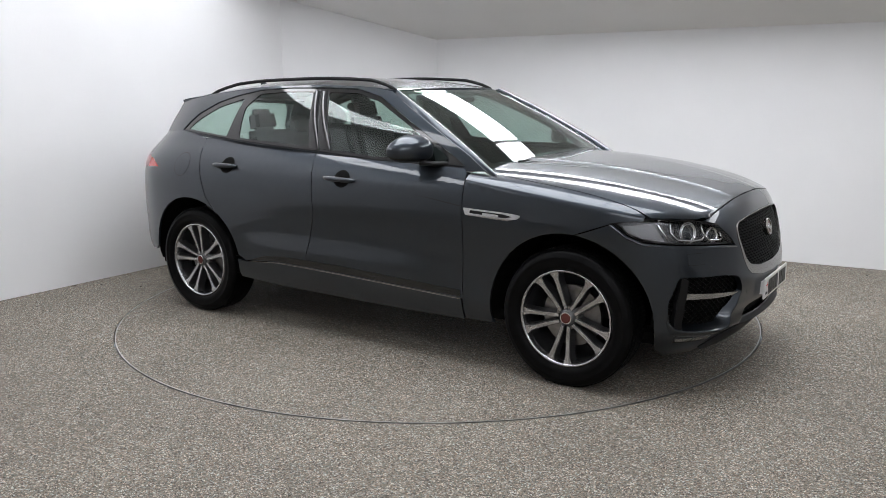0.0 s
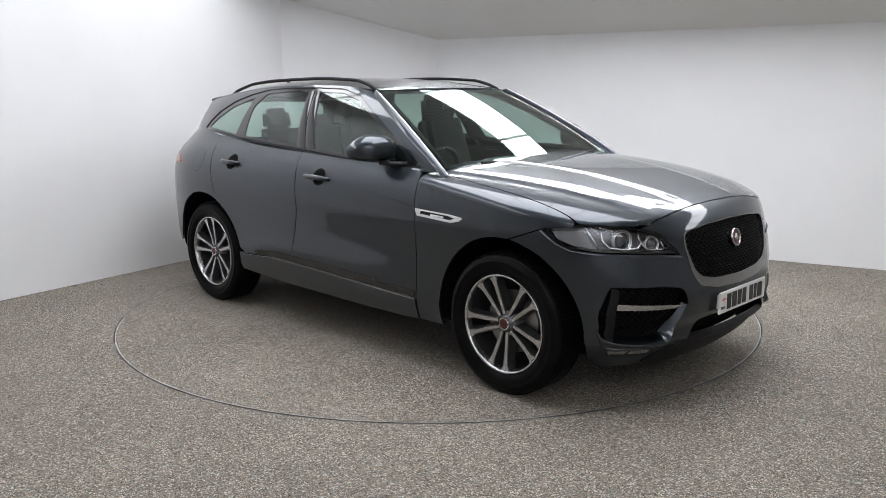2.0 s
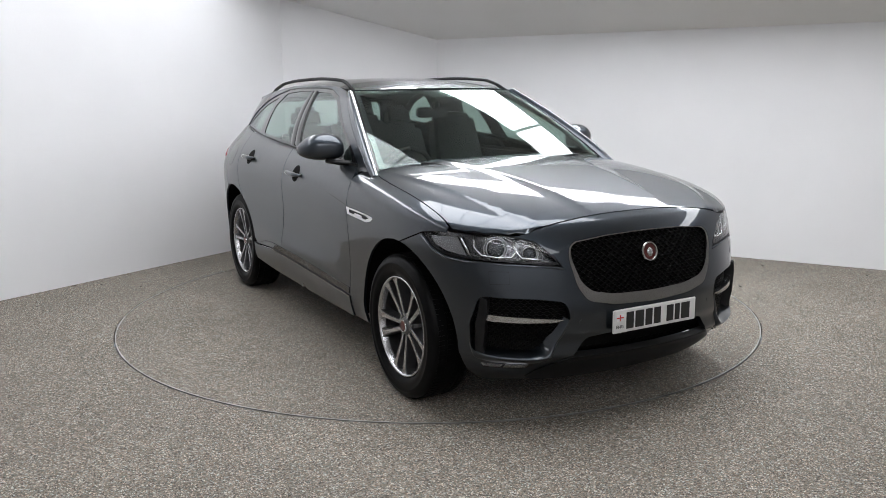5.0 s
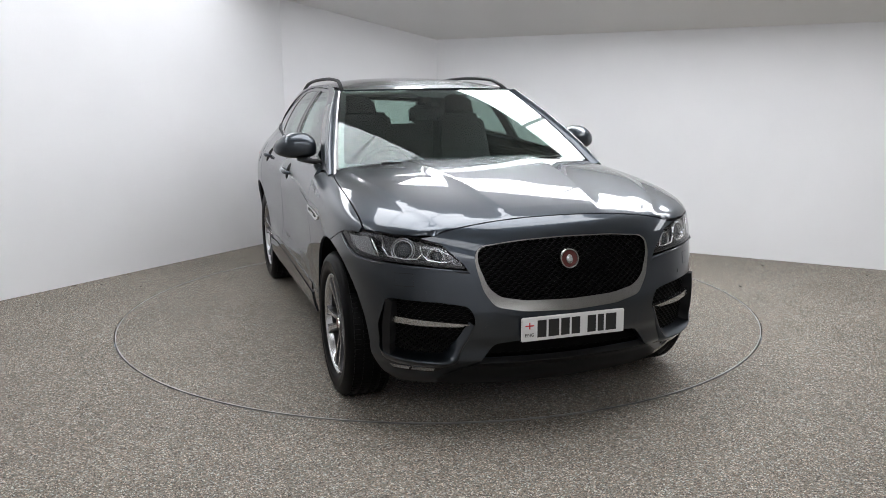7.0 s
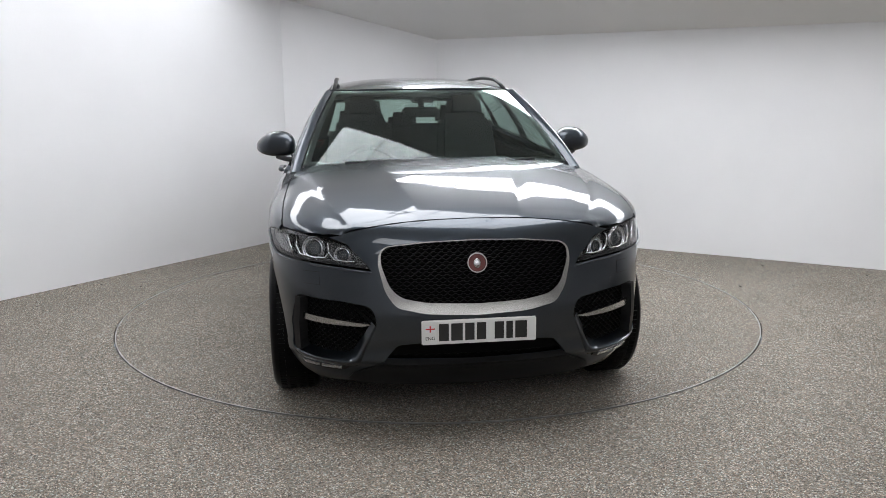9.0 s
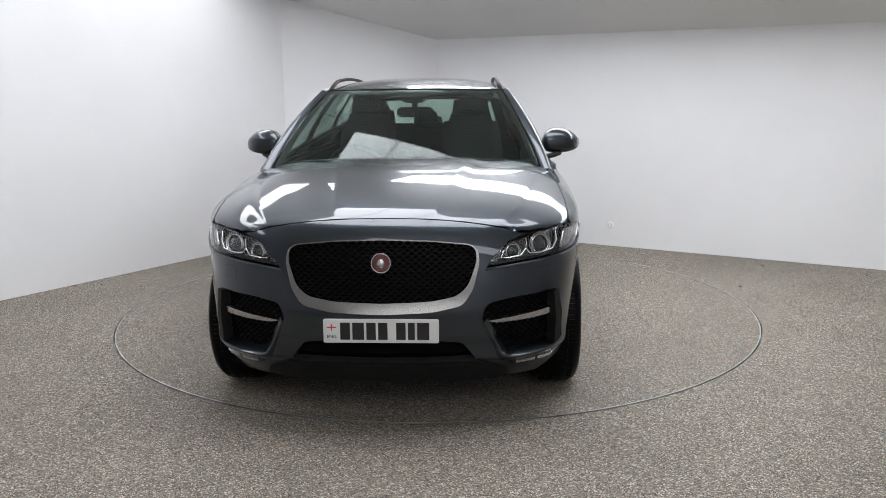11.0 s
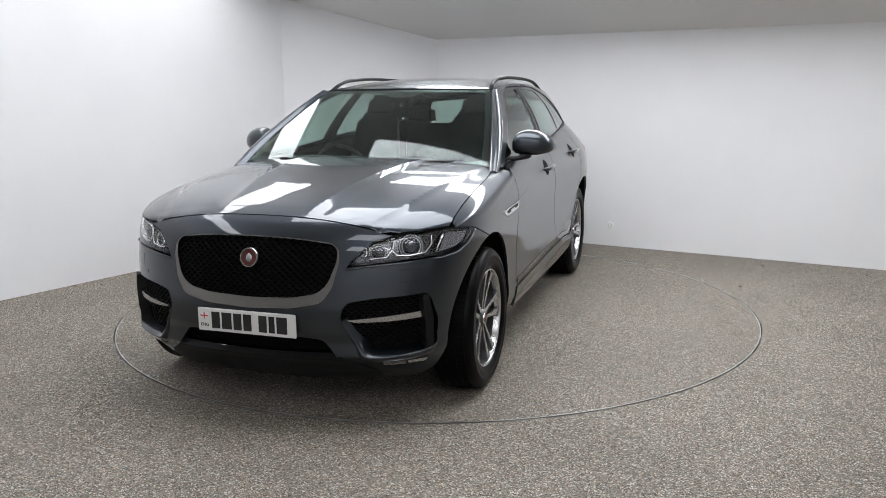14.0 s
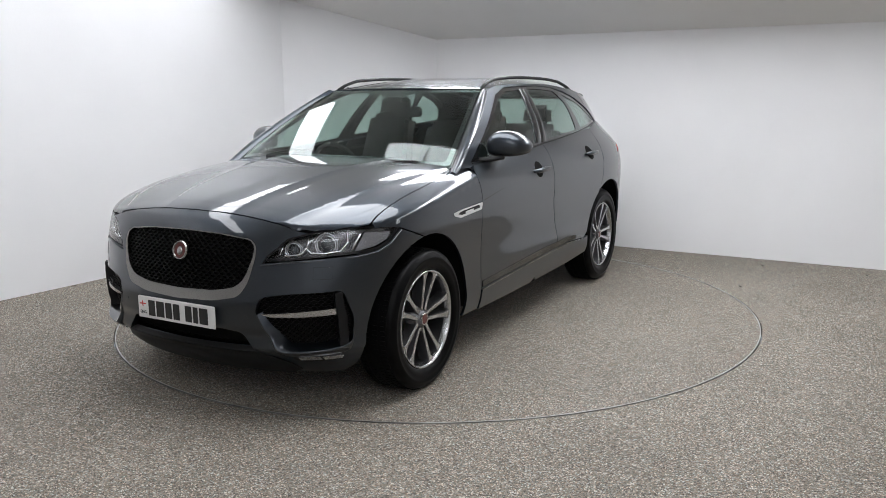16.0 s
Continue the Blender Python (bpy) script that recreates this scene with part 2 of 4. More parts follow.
def build_room():
    def wall(name, a, b, label):
        d = Vector((b[0] - a[0], b[1] - a[1], 0))
        n = Vector((d.y, -d.x, 0)).normalized()
        if n.dot(Vector((CENTRE[0] - a[0], CENTRE[1] - a[1], 0))) > 0:
            n = -n
        steps = 24
        verts, faces = [], []
        for i in range(steps + 1):
            p = Vector((a[0], a[1], 0)) + d * i / steps
            top = ceiling_height(p.x, p.y) + 0.02
            q = p + n * 0.15
            verts += [(p.x, p.y, -0.1), (p.x, p.y, top), (q.x, q.y, -0.1), (q.x, q.y, top)]
        for i in range(steps):
            k, j = 4 * i, 4 * i + 4
            faces += [(k, k + 1, j + 1, j), (k + 2, j + 2, j + 3, k + 3), (k + 1, k + 3, j + 3, j + 1), (k, j, j + 2, k + 2)]
        faces += [(0, 2, 3, 1), (4 * steps, 4 * steps + 1, 4 * steps + 3, 4 * steps + 2)]
        bm = bmesh.new()
        bv = [bm.verts.new(v) for v in verts]
        for f in faces:
            bm.faces.new([bv[i] for i in f])
        return tagged(part(name, bm, WALL), label, "wall", kind="structure")

    wall("wall_west", LEFT_END, CORNER_A, "plain white painted wall closing the room out of view, faintly scuffed")
    wall("wall_north", CORNER_A, CORNER_B, "narrow white painted wall facet across the corner")
    wall("wall_east", CORNER_B, RIGHT_END, "plain white painted wall under a sloping ceiling")
    # unseen walls added to close the room and bounce light back
    wall("wall_far_east", RIGHT_END, (8.6, -4.5), "plain white painted wall closing the room out of view")
    wall("wall_south", (8.6, -4.5), (-6.9, -4.5), "plain white painted wall closing the room out of view")
    wall("wall_far_west", (-6.9, -4.5), LEFT_END, "plain white painted wall closing the room out of view")

    # floor with a round pit for the turntable
    n = 128
    ring = [(CENTRE[0] + (RADIUS + 0.004) * math.cos(2 * math.pi * i / n), CENTRE[1] + (RADIUS + 0.004) * math.sin(2 * math.pi * i / n)) for i in range(n)]
    outer = resampled([(-7.2, -4.8), (8.9, -4.8), (8.9, 10.2), (-7.2, 10.2)], 1.0)
    verts, faces, normals = sheet(outer, [ring], lambda u, v: np.stack([u, v, 0 * u], -1), 0.7, 0.06, middle=(0, 5, -5))
    tagged(mesh_object("floor", verts, faces, FLOOR), "beige speckled resin gravel floor", "floor", kind="structure")

    # sloping ceiling, flat beyond the ridge
    e1 = Vector((0.8637, -0.5043, 0))
    e2 = Vector((*INTO, 0))
    b = Vector((*CORNER_B, 0))
    prof = [(-0.6, EAVES - 0.6 * PITCH), (6.0, EAVES + 6 * PITCH), (18.0, EAVES + 6 * PITCH)]
    bm = bmesh.new()
    rows = []
    for d, z in prof:
        rows.append([bm.verts.new(b + e1 * s + e2 * d + Vector((0, 0, z + h))) for s in (-14, 14) for h in (0, 0.12)])
    for r, q in zip(rows, rows[1:]):
        bm.faces.new((r[0], r[2], q[2], q[0]))
        bm.faces.new((r[1], q[1], q[3], r[3]))
        bm.faces.new((r[0], q[0], q[1], r[1]))
        bm.faces.new((r[2], r[3], q[3], q[2]))
    bm.faces.new((rows[0][0], rows[0][1], rows[0][3], rows[0][2]))
    bm.faces.new((rows[-1][0], rows[-1][2], rows[-1][3], rows[-1][1]))
    tagged(part("ceiling", bm, CEILING), "matt grey-white sloping ceiling", "ceiling", kind="structure")


def roof_light(s0, s1, d0, d1, glow, label):
    """A glowing panel in the sloping ceiling, from s0 to s1 along the east wall and d0 to d1 away from it."""
    e1, e2, b = Vector((0.8637, -0.5043, 0)), Vector((*INTO, 0)), Vector((*CORNER_B, 0))

    def at(s, d, drop):
        return b + e1 * s + e2 * d + Vector((0, 0, EAVES + PITCH * min(d, 6.0) - drop))
    light = tagged(new("roof_light"), label, "ceiling light", "roof lights")
    for name, mat, grow, top, bottom in (("frame", WALL, 0.03, -0.01, 0.03), ("diffuser", glow, 0.0, 0.031, 0.040)):
        bm = bmesh.new()
        v = [bm.verts.new(at(s, d, z)) for z in (top, bottom) for s, d in ((s0 - grow, d0 - grow), (s1 + grow, d0 - grow), (s1 + grow, d1 + grow), (s0 - grow, d1 + grow))]
        for f in ((0, 1, 2, 3), (4, 7, 6, 5), (0, 4, 5, 1), (1, 5, 6, 2), (2, 6, 7, 3), (3, 7, 4, 0)):
            bm.faces.new([v[i] for i in f])
        part(name, bm, mat, light)
    return light


build_room()
# bright strips along the east and west walls and a softer field over the turntable, each in bays
for s0, s1 in ((0.45, 1.21), (1.21, 2.29), (2.29, 3.37), (3.37, 4.45)):
    roof_light(s0 + 0.025, s1 - 0.025, 1.25, 1.70, GLOW, "narrow white light panel in the sloping ceiling")
# strip carried on to light the east end; last bay added for the nose
for s0, s1 in ((4.45, 5.53), (5.53, 6.6), (6.6, 7.68)):
    roof_light(s0 + 0.025, s1 - 0.025, 1.25, 1.70, GLOW_SIDE, "narrow white light panel in the sloping ceiling")
for d0, d1 in ((1.9, 3.34), (3.34, 4.78), (4.78, 5.95)):
    roof_light(-0.88, -0.42, d0 + 0.025, d1 - 0.025, GLOW_SIDE, "narrow white light panel along the side of the ceiling")
# two more bays added out of view to brighten the west wall and floor
for d0, d1 in ((5.95, 7.35), (7.35, 8.75)):
    roof_light(-0.88, -0.42, d0 + 0.025, d1 - 0.025, GLOW_SIDE, "narrow white light panel along the side of the ceiling")
for i in range(6):
    s0 = 0.72 + 0.58 * i
    roof_light(s0 + 0.015, s0 + 0.565, 2.97, 4.9, GLOW_SOFT, "broad frosted light panel over the turntable")
# fill panels added over and behind the camera to brighten the car's front
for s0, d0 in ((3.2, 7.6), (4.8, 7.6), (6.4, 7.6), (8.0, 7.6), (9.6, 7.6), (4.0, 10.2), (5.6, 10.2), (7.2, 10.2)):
    roof_light(s0 + 0.025, s0 + 1.55, d0, d0 + 1.2, GLOW_FILL, "broad frosted fill panel added to the flat ceiling, out of view")


def build_turntable():
    table = tagged(new("turntable"), "round turntable topped with speckled resin gravel", "turntable")
    n = 160
    verts, faces = lathe([(0.0, -0.05), (RADIUS - 0.012, -0.05), (RADIUS - 0.012, 0.0), (0.0, 0.0)], n)
    verts = [(x, z, y) for x, y, z in verts]
    bm = bmesh.new()
    bv = [bm.verts.new(v) for v in verts]
    for f in faces:
        bm.faces.new([bv[i] for i in f])
    bmesh.ops.remove_doubles(bm, verts=bm.verts[:], dist=1e-5)
    part("deck", bm, DECK, table)
    verts, faces = lathe([(RADIUS - 0.0115, -0.05), (RADIUS - 0.0115, 0.003), (RADIUS - 0.004, 0.003), (RADIUS - 0.004, -0.05)], n)
    mesh_object("rim", [(x, z, y) for x, y, z in verts], faces, RIM_STRIP, table, "thin worn metal edge strip")
    return table


turntable = build_turntable()
# ---- the car's surfaces: x forward from between the axles, y to its left, z up ----
def sp(x, pts):
    """Smooth monotone curve through (x, y) pairs."""
    p = sorted(pts)
    X = np.array([a for a, b in p], float); Y = np.array([b for a, b in p], float)
    x = np.clip(np.asarray(x, float), X[0], X[-1])
    h = np.diff(X); d = np.diff(Y) / h
    m = np.zeros(len(X)); m[0], m[-1] = d[0], d[-1]
    for i in range(1, len(X) - 1):
        if d[i - 1] * d[i] > 0:
            w1, w2 = 2 * h[i] + h[i - 1], h[i] + 2 * h[i - 1]
            m[i] = (w1 + w2) / (w1 / d[i - 1] + w2 / d[i])
    i = np.clip(np.searchsorted(X, x, side="right") - 1, 0, len(h) - 1)
    t = (x - X[i]) / h[i]
    return ((2*t**3 - 3*t**2 + 1) * Y[i] + (t**3 - 2*t**2 + t) * h[i] * m[i]
            + (-2*t**3 + 3*t**2) * Y[i + 1] + (t**3 - t**2) * h[i] * m[i + 1])
WIDTH = ((.20,.86),(.30,.915),(.40,.932),(.47,.93),(.60,.934),(.75,.942),(.86,.948),(.93,.946),(1.0,.934),(1.07,.904),(1.13,.864),(1.20,.803),(1.28,.74))
NOSE = ((.17,2.05),(.20,2.10),(.24,2.145),(.30,2.195),(.35,2.243),(.40,2.238),(.46,2.256),(.54,2.26),(.65,2.245),(.78,2.215),(.88,2.178),(.94,2.138),(.975,2.09),(1.0,2.052))
TAIL = ((.24,-2.20),(.35,-2.33),(.5,-2.40),(.7,-2.40),(.85,-2.385),(1.0,-2.375),(1.1,-2.35),(1.17,-2.30),(1.28,-2.21))
XS, XR = 1.2, -1.0
def outline_table(p, q, aspect):
    th = np.linspace(0, 1, 4001) ** 3 * np.pi / 2
    th = np.concatenate([th, np.pi/2 - th]); th.sort()
    a, b = np.sin(th) ** (2/p), np.cos(th) ** (2/q)
    s = np.concatenate([[0], np.cumsum(np.hypot(np.diff(a) * aspect, np.diff(b)))])
    return s / s[-1], a, b, s[-1]
FT = outline_table(4.5, 2.2, 1.05/.94)
RT = outline_table(4.6, 2.6, 1.38/.94)
LF, LR = FT[3] * .94, RT[3] * .94
def halfwidth(x, z):
    w = sp(z, WIDTH)
    g = np.exp(-((np.asarray(z) - .72) / .3) ** 2)
    return w + g * (.012 * np.exp(-((x - 1.44) / .42) ** 2) + .014 * np.exp(-((x + 1.44) / .45) ** 2) - .012 * np.exp(-((x - .1) / .6) ** 2)) \
        + .013 * np.exp(-((np.asarray(z) - .515) / .085) ** 2) * np.exp(-((x + .08) / .72) ** 4)
# sigma: metres along the outline from the nose's middle; front LF, then the side, then the tail LR
def body(sig, z):
    sig = np.asarray(sig, float); z = np.asarray(z, float)
    sgn = np.where(sig < 0, -1., 1.); a = np.abs(sig)
    side = XS - (a - LF)
    L = XS - XR
    f = np.clip(1 - a / LF, 0, 1); r = np.clip((a - LF - L) / LR, 0, 1)
    xf, yf = np.interp(f, FT[0], FT[1]), np.interp(f, FT[0], FT[2])
    xr, yr = np.interp(r, RT[0], RT[1]), np.interp(r, RT[0], RT[2])
    x = np.where(a < LF, XS + (sp(z, NOSE) - XS) * xf, np.where(a > LF + L, XR + (sp(z, TAIL) - XR) * xr, side))
    y = halfwidth(x, z) * np.where(a < LF, yf, np.where(a > LF + L, yr, 1.))
    return np.stack([x, y * sgn, z + 0 * x], -1)
def sig_x(x, z):
    if x > XS: return LF * (1 - float(np.interp((x - XS) / (float(sp(z, NOSE)) - XS), FT[1], FT[0])))
    if x < XR: return LF + XS - XR + LR * float(np.interp((x - XR) / (float(sp(z, TAIL)) - XR), RT[1], RT[0]))
    return LF + XS - x
def sig_y(y, z):
    t = abs(y) / float(sp(z, WIDTH))
    return math.copysign(LF * (1 - float(np.interp(-t, -FT[2], FT[0]))), y)
SHOULDER = ((2.13,.945),(2.075,.925),(2.044,.906),(2.01,.894),(1.9,.9035),(1.8,.9125),(1.7,.9225),(1.4,.955),(1.0,1.015),(.7,1.065))
HOOD = ((2.14,.942),(2.085,.974),(2.02,.999),(1.95,1.0205),(1.82,1.0525),(1.7,1.0765),(1.55,1.1025),(1.4,1.122),(1.2,1.1405),(1.0,1.151),(.8,1.156),(.5,1.158))
def side_y(x, z):
    """Half width of the lower body at x, z."""
    x, z = np.broadcast_arrays(np.asarray(x, float), np.asarray(z, float))
    uf = np.clip((x - XS) / (sp(z, NOSE) - XS), 0, 1)
    ur = np.clip((x - XR) / (sp(z, TAIL) - XR), 0, 1)
    return halfwidth(x, z) * np.where(x > XS, np.interp(uf, FT[1], FT[2]), np.where(x < XR, np.interp(ur, RT[1], RT[2]), 1.0))


def top_half(x):
    return side_y(x, sp(x, SHOULDER))


def ridge(x, y):
    """The raised middle of the bonnet between two sharp creases, and a second crease inside each wing."""
    a = np.abs(y)
    f = np.clip((2.1 - x) / 1.3, 0, 1)
    w = np.clip((a - (.225 + .19 * f)) / .085, 0, 1)
    inner = 1 - (1 - w) ** 2
    out = sp(x, ((.9, .765), (1.42, .715), (1.73, .665), (1.94, .605), (2.08, .525)))
    k = np.clip((a - out) / .14, 0, 1)
    outer = (1 - (1 - np.clip(k / .35, 0, 1)) ** 2) * (1 - k * k * (3 - 2 * k))
    edge = np.clip((top_half(x) - a) / .10, 0, 1)
    return (.0045 - .0085 * inner - .0065 * outer) * np.clip((2.12 - x) / .12, 0, 1) * edge * edge * (3 - 2 * edge)


def top(x, y):
    """The bonnet and the crowns of the wings."""
    x = np.asarray(x, float); y = np.asarray(y, float)
    zs, hc = sp(x, SHOULDER), sp(x, HOOD)
    t = np.clip(np.abs(y) / np.maximum(top_half(x), 1e-3), 0, 1)
    z = zs + (hc - .0045 - zs) * np.sqrt(np.maximum(1 - t ** 4.0, 0)) + ridge(x, y)
    # the front edge comes down to meet the nose
    a = np.abs(y)
    return np.stack([x, y, z + np.interp(a, FINE_Y, FINE_DZ) * np.exp(-np.maximum(np.interp(a, FINE_Y, FINE_X) - x, 0) / .30)], -1)


LINE = ((0, .976), (.15, .974), (.3, .966), (.42, .953), (.5, .940), (.56, .926), (.6, .912), (.68, .903), (.76, .910), (.83, .919), (.862, .923))
LINE_Y = np.array([y for y, z in LINE] + [.92])
LINE_X = np.array([float(body(np.array([sig_y(y, z)]), np.array([z]))[0, 0]) for y, z in LINE] + [1.7])
FINE_Y = np.linspace(0, .92, 185)
FINE_X, FINE_DZ = sp(FINE_Y, list(zip(LINE_Y, LINE_X))), 0 * FINE_Y
LINE_DZ = np.zeros(len(LINE_Y))
LINE_DZ[:-1] = np.array([z for y, z in LINE]) - top(LINE_X[:-1], LINE_Y[:-1])[:, 2]
FINE_DZ = sp(FINE_Y, list(zip(LINE_Y, LINE_DZ)))
FINE_DZ = np.convolve(np.pad(FINE_DZ, 9, mode="reflect"), np.hanning(21)[1:-1] / np.hanning(21).sum(), mode="valid")


def bonnet_edge(x):
    """Half width of the bonnet along its side seam."""
    return float(sp(x, ((.88, .755), (.956, .812), (1.148, .842), (1.386, .856), (1.726, .866), (1.83, .866))))


def wing(x, v):
    """Side of the body up to the shoulder, then over it on to the crown."""
    x = np.asarray(x, float); v = np.asarray(v, float)
    zs = sp(x, SHOULDER)
    w = top_half(x)
    k = np.clip((v - zs) / w, 0, 1)
    a = np.stack([x, side_y(x, np.minimum(v, zs)), np.minimum(v, zs)], -1)
    b = top(x, w * (1 - k ** 1.7))
    return np.where((v > zs)[..., None], b, a)


def wing_v(x, y):
    w = float(top_half(x))
    return float(sp(x, SHOULDER)) + w * max(0.0, 1 - y / w) ** (1 / 1.7)


def glass(x, z):
    """Side glass, half width."""
    x = np.asarray(x, float)
    t = np.clip(-.6 - x, 0, 2) / 1.13
    return .832 - .6 * (z - 1.176) - .8 * (z - 1.176) * (z - 1.55) - .08 * t ** 2 - .35 * np.clip(-1.6 - x, 0, 1) ** 2


def glass_side(x, z):
    return np.stack([np.asarray(x, float), glass(x, z), np.asarray(z, float)], -1)


ROOF_MID = ((.22,1.545),(.0,1.588),(-.25,1.615),(-.6,1.631),(-1.0,1.624),(-1.5,1.58),(-1.8,1.53),(-2.15,1.455))
ROOF_EDGE = ((.22,1.50),(.1,1.546),(-.2,1.573),(-.5,1.582),(-1.0,1.573),(-1.5,1.532),(-1.8,1.485),(-2.15,1.41))
def roof_half(x):
    return glass(x, sp(x, ROOF_EDGE))
def roof(x, y):
    x = np.asarray(x, float); y = np.asarray(y, float)
    zc, ze = sp(x, ROOF_MID), sp(x, ROOF_EDGE)
    t = np.clip(np.abs(y) / roof_half(x), 0, 1.05)
    return np.stack([x, y, zc - (zc - ze) * t ** 2.8], -1)
def screen(u, v):
    """Windscreen: u across from -1 to 1, v up from 0 to 1."""
    u = np.asarray(u, float); v = np.asarray(v, float)
    bow = 4 * v * (1 - v)
    ex, ey, ez = .885 - .775 * v + .012 * bow, .825 - .215 * v + .012 * bow, 1.118 + .427 * v + .012 * bow
    cx, cz = 1.03 - .86 * v + .02 * bow, 1.10 + .447 * v + .02 * bow
    k = np.abs(u) ** 2.2
    return np.stack([cx + (ex - cx) * k, ey * u, cz + (ez - cz) * k], -1)
def back_screen(u, v):
    u = np.asarray(u, float); v = np.asarray(v, float)
    ex, ey, ez = -2.05 + .26 * v, .66 - .10 * v, 1.12 + .335 * v
    cx, cz = -2.19 + .26 * v, 1.12 + .365 * v
    k = np.abs(u) ** 2.2
    return np.stack([cx + (ex - cx) * k, ey * u, cz + (ez - cz) * k], -1)

# ---- the car ----


def bx(*pts):
    """Outline points (x, z) on the side, as (sigma, z)."""
    return [(sig_x(x, z), z) for x, z in pts]


def by(*pts):
    """Outline points (y, z) on the nose, as (sigma, z)."""
    return [(sig_y(y, z), z) for y, z in pts]


def arc(cx, cz, r, a0, a1, n=14):
    return [(cx + r * math.cos(radians(a0 + (a1 - a0) * i / n)), cz + r * math.sin(radians(a0 + (a1 - a0) * i / n))) for i in range(n + 1)]


def both(half):
    """A closed outline across the nose from its left half, which runs from the middle at the top to the middle below."""
    return half + [(-s, z) for s, z in reversed(half) if abs(s) > 1e-4]


car = tagged(new("suv_car"), "dark grey metallic family SUV standing on the turntable", "car")
ARCH = 0.455
AXF, AXR, AXZ = 1.437, -1.437, 0.37
HL = bx((1.690, .894), (1.79, .910)) + by((.83, .918), (.69, .900), (.575, .874), (.50, .80), (.484, .770), (.60, .780), (.70, .788), (.84, .799)) + bx((1.83, .810), (1.762, .841))
GRILLE_HALF = by((0, .892), (.22, .886), (.40, .868), (.432, .845), (.441, .79), (.413, .67), (.365, .598), (.23, .571), (0, .562))
GRILLE_IN_HALF = by((0, .887), (.22, .881), (.397, .863), (.424, .841), (.427, .79), (.390, .685), (.338, .640), (.22, .618), (0, .611))
FOG = by((.806, .632), (.60, .622), (.475, .604), (.448, .53), (.535, .345), (.60, .334), (.77, .350), (.826, .372), (.836, .50))
INTAKE_HALF = by((0, .437), (.26, .436), (.36, .425), (.43, .335), (0, .325))
GAP = 0.0025


def grow(outline, k):
    """An outline moved outwards (k > 0) or inwards along its own normals."""
    area = sum(a[0] * b[1] - b[0] * a[1] for a, b in zip(outline, outline[1:] + outline[:1]))
    sgn = 1 if area > 0 else -1
    out = []
    for i in range(len(outline)):
        a, p, b = outline[i - 1], outline[i], outline[(i + 1) % len(outline)]
        d = Vector((b[0] - a[0], b[1] - a[1])).normalized()
        out.append((p[0] + d.y * k * sgn, p[1] - d.x * k * sgn))
    return out


def build_nose():
    half = [(sig_y(y, z - .0022), z - .0022) for y, z in LINE[:7]] + by((.655, .900), (.575, .876), (.492, .795), (.470, .760), (.60, .773), (.70, .781), (.84, .792)) \
        + bx((1.835, .802), (1.757, .835), (1.684, .890)) + bx(*arc(AXF, AXZ, ARCH, 82.5, -17)) + bx((1.89, .196)) + by((.72, .192), (.60, .196), (.45, .21), (0, .23))
    fogs = [rounded(FOG, .03), [(-s, z) for s, z in rounded(FOG, .03)][::-1]]
    panel("front_bumper", both(half), body, PAINT, car, [rounded(both(GRILLE_HALF), .03), rounded(both(INTAKE_HALF), .02)] + fogs, 0.014, 0.03)
    # black lining behind the openings
    lining = both(by((0, .93), (.42, .90), (.455, .76), (.60, .745), (.80, .69), (.86, .60), (.86, .34), (.5, .27), (0, .27)))
    panel("bumper_lining", lining, body, MATT_BLACK, car, [], 0.025, 0.0, -0.055)
    lip = both(by((0, .338), (.43, .338), (.50, .30), (.56, .262), (.58, .225), (.52, .197), (0, .188)))
    panel("bumper_lip", lip, body, BLACK, car, [], 0.02, 0.03, 0.006, "black plastic lower lip")


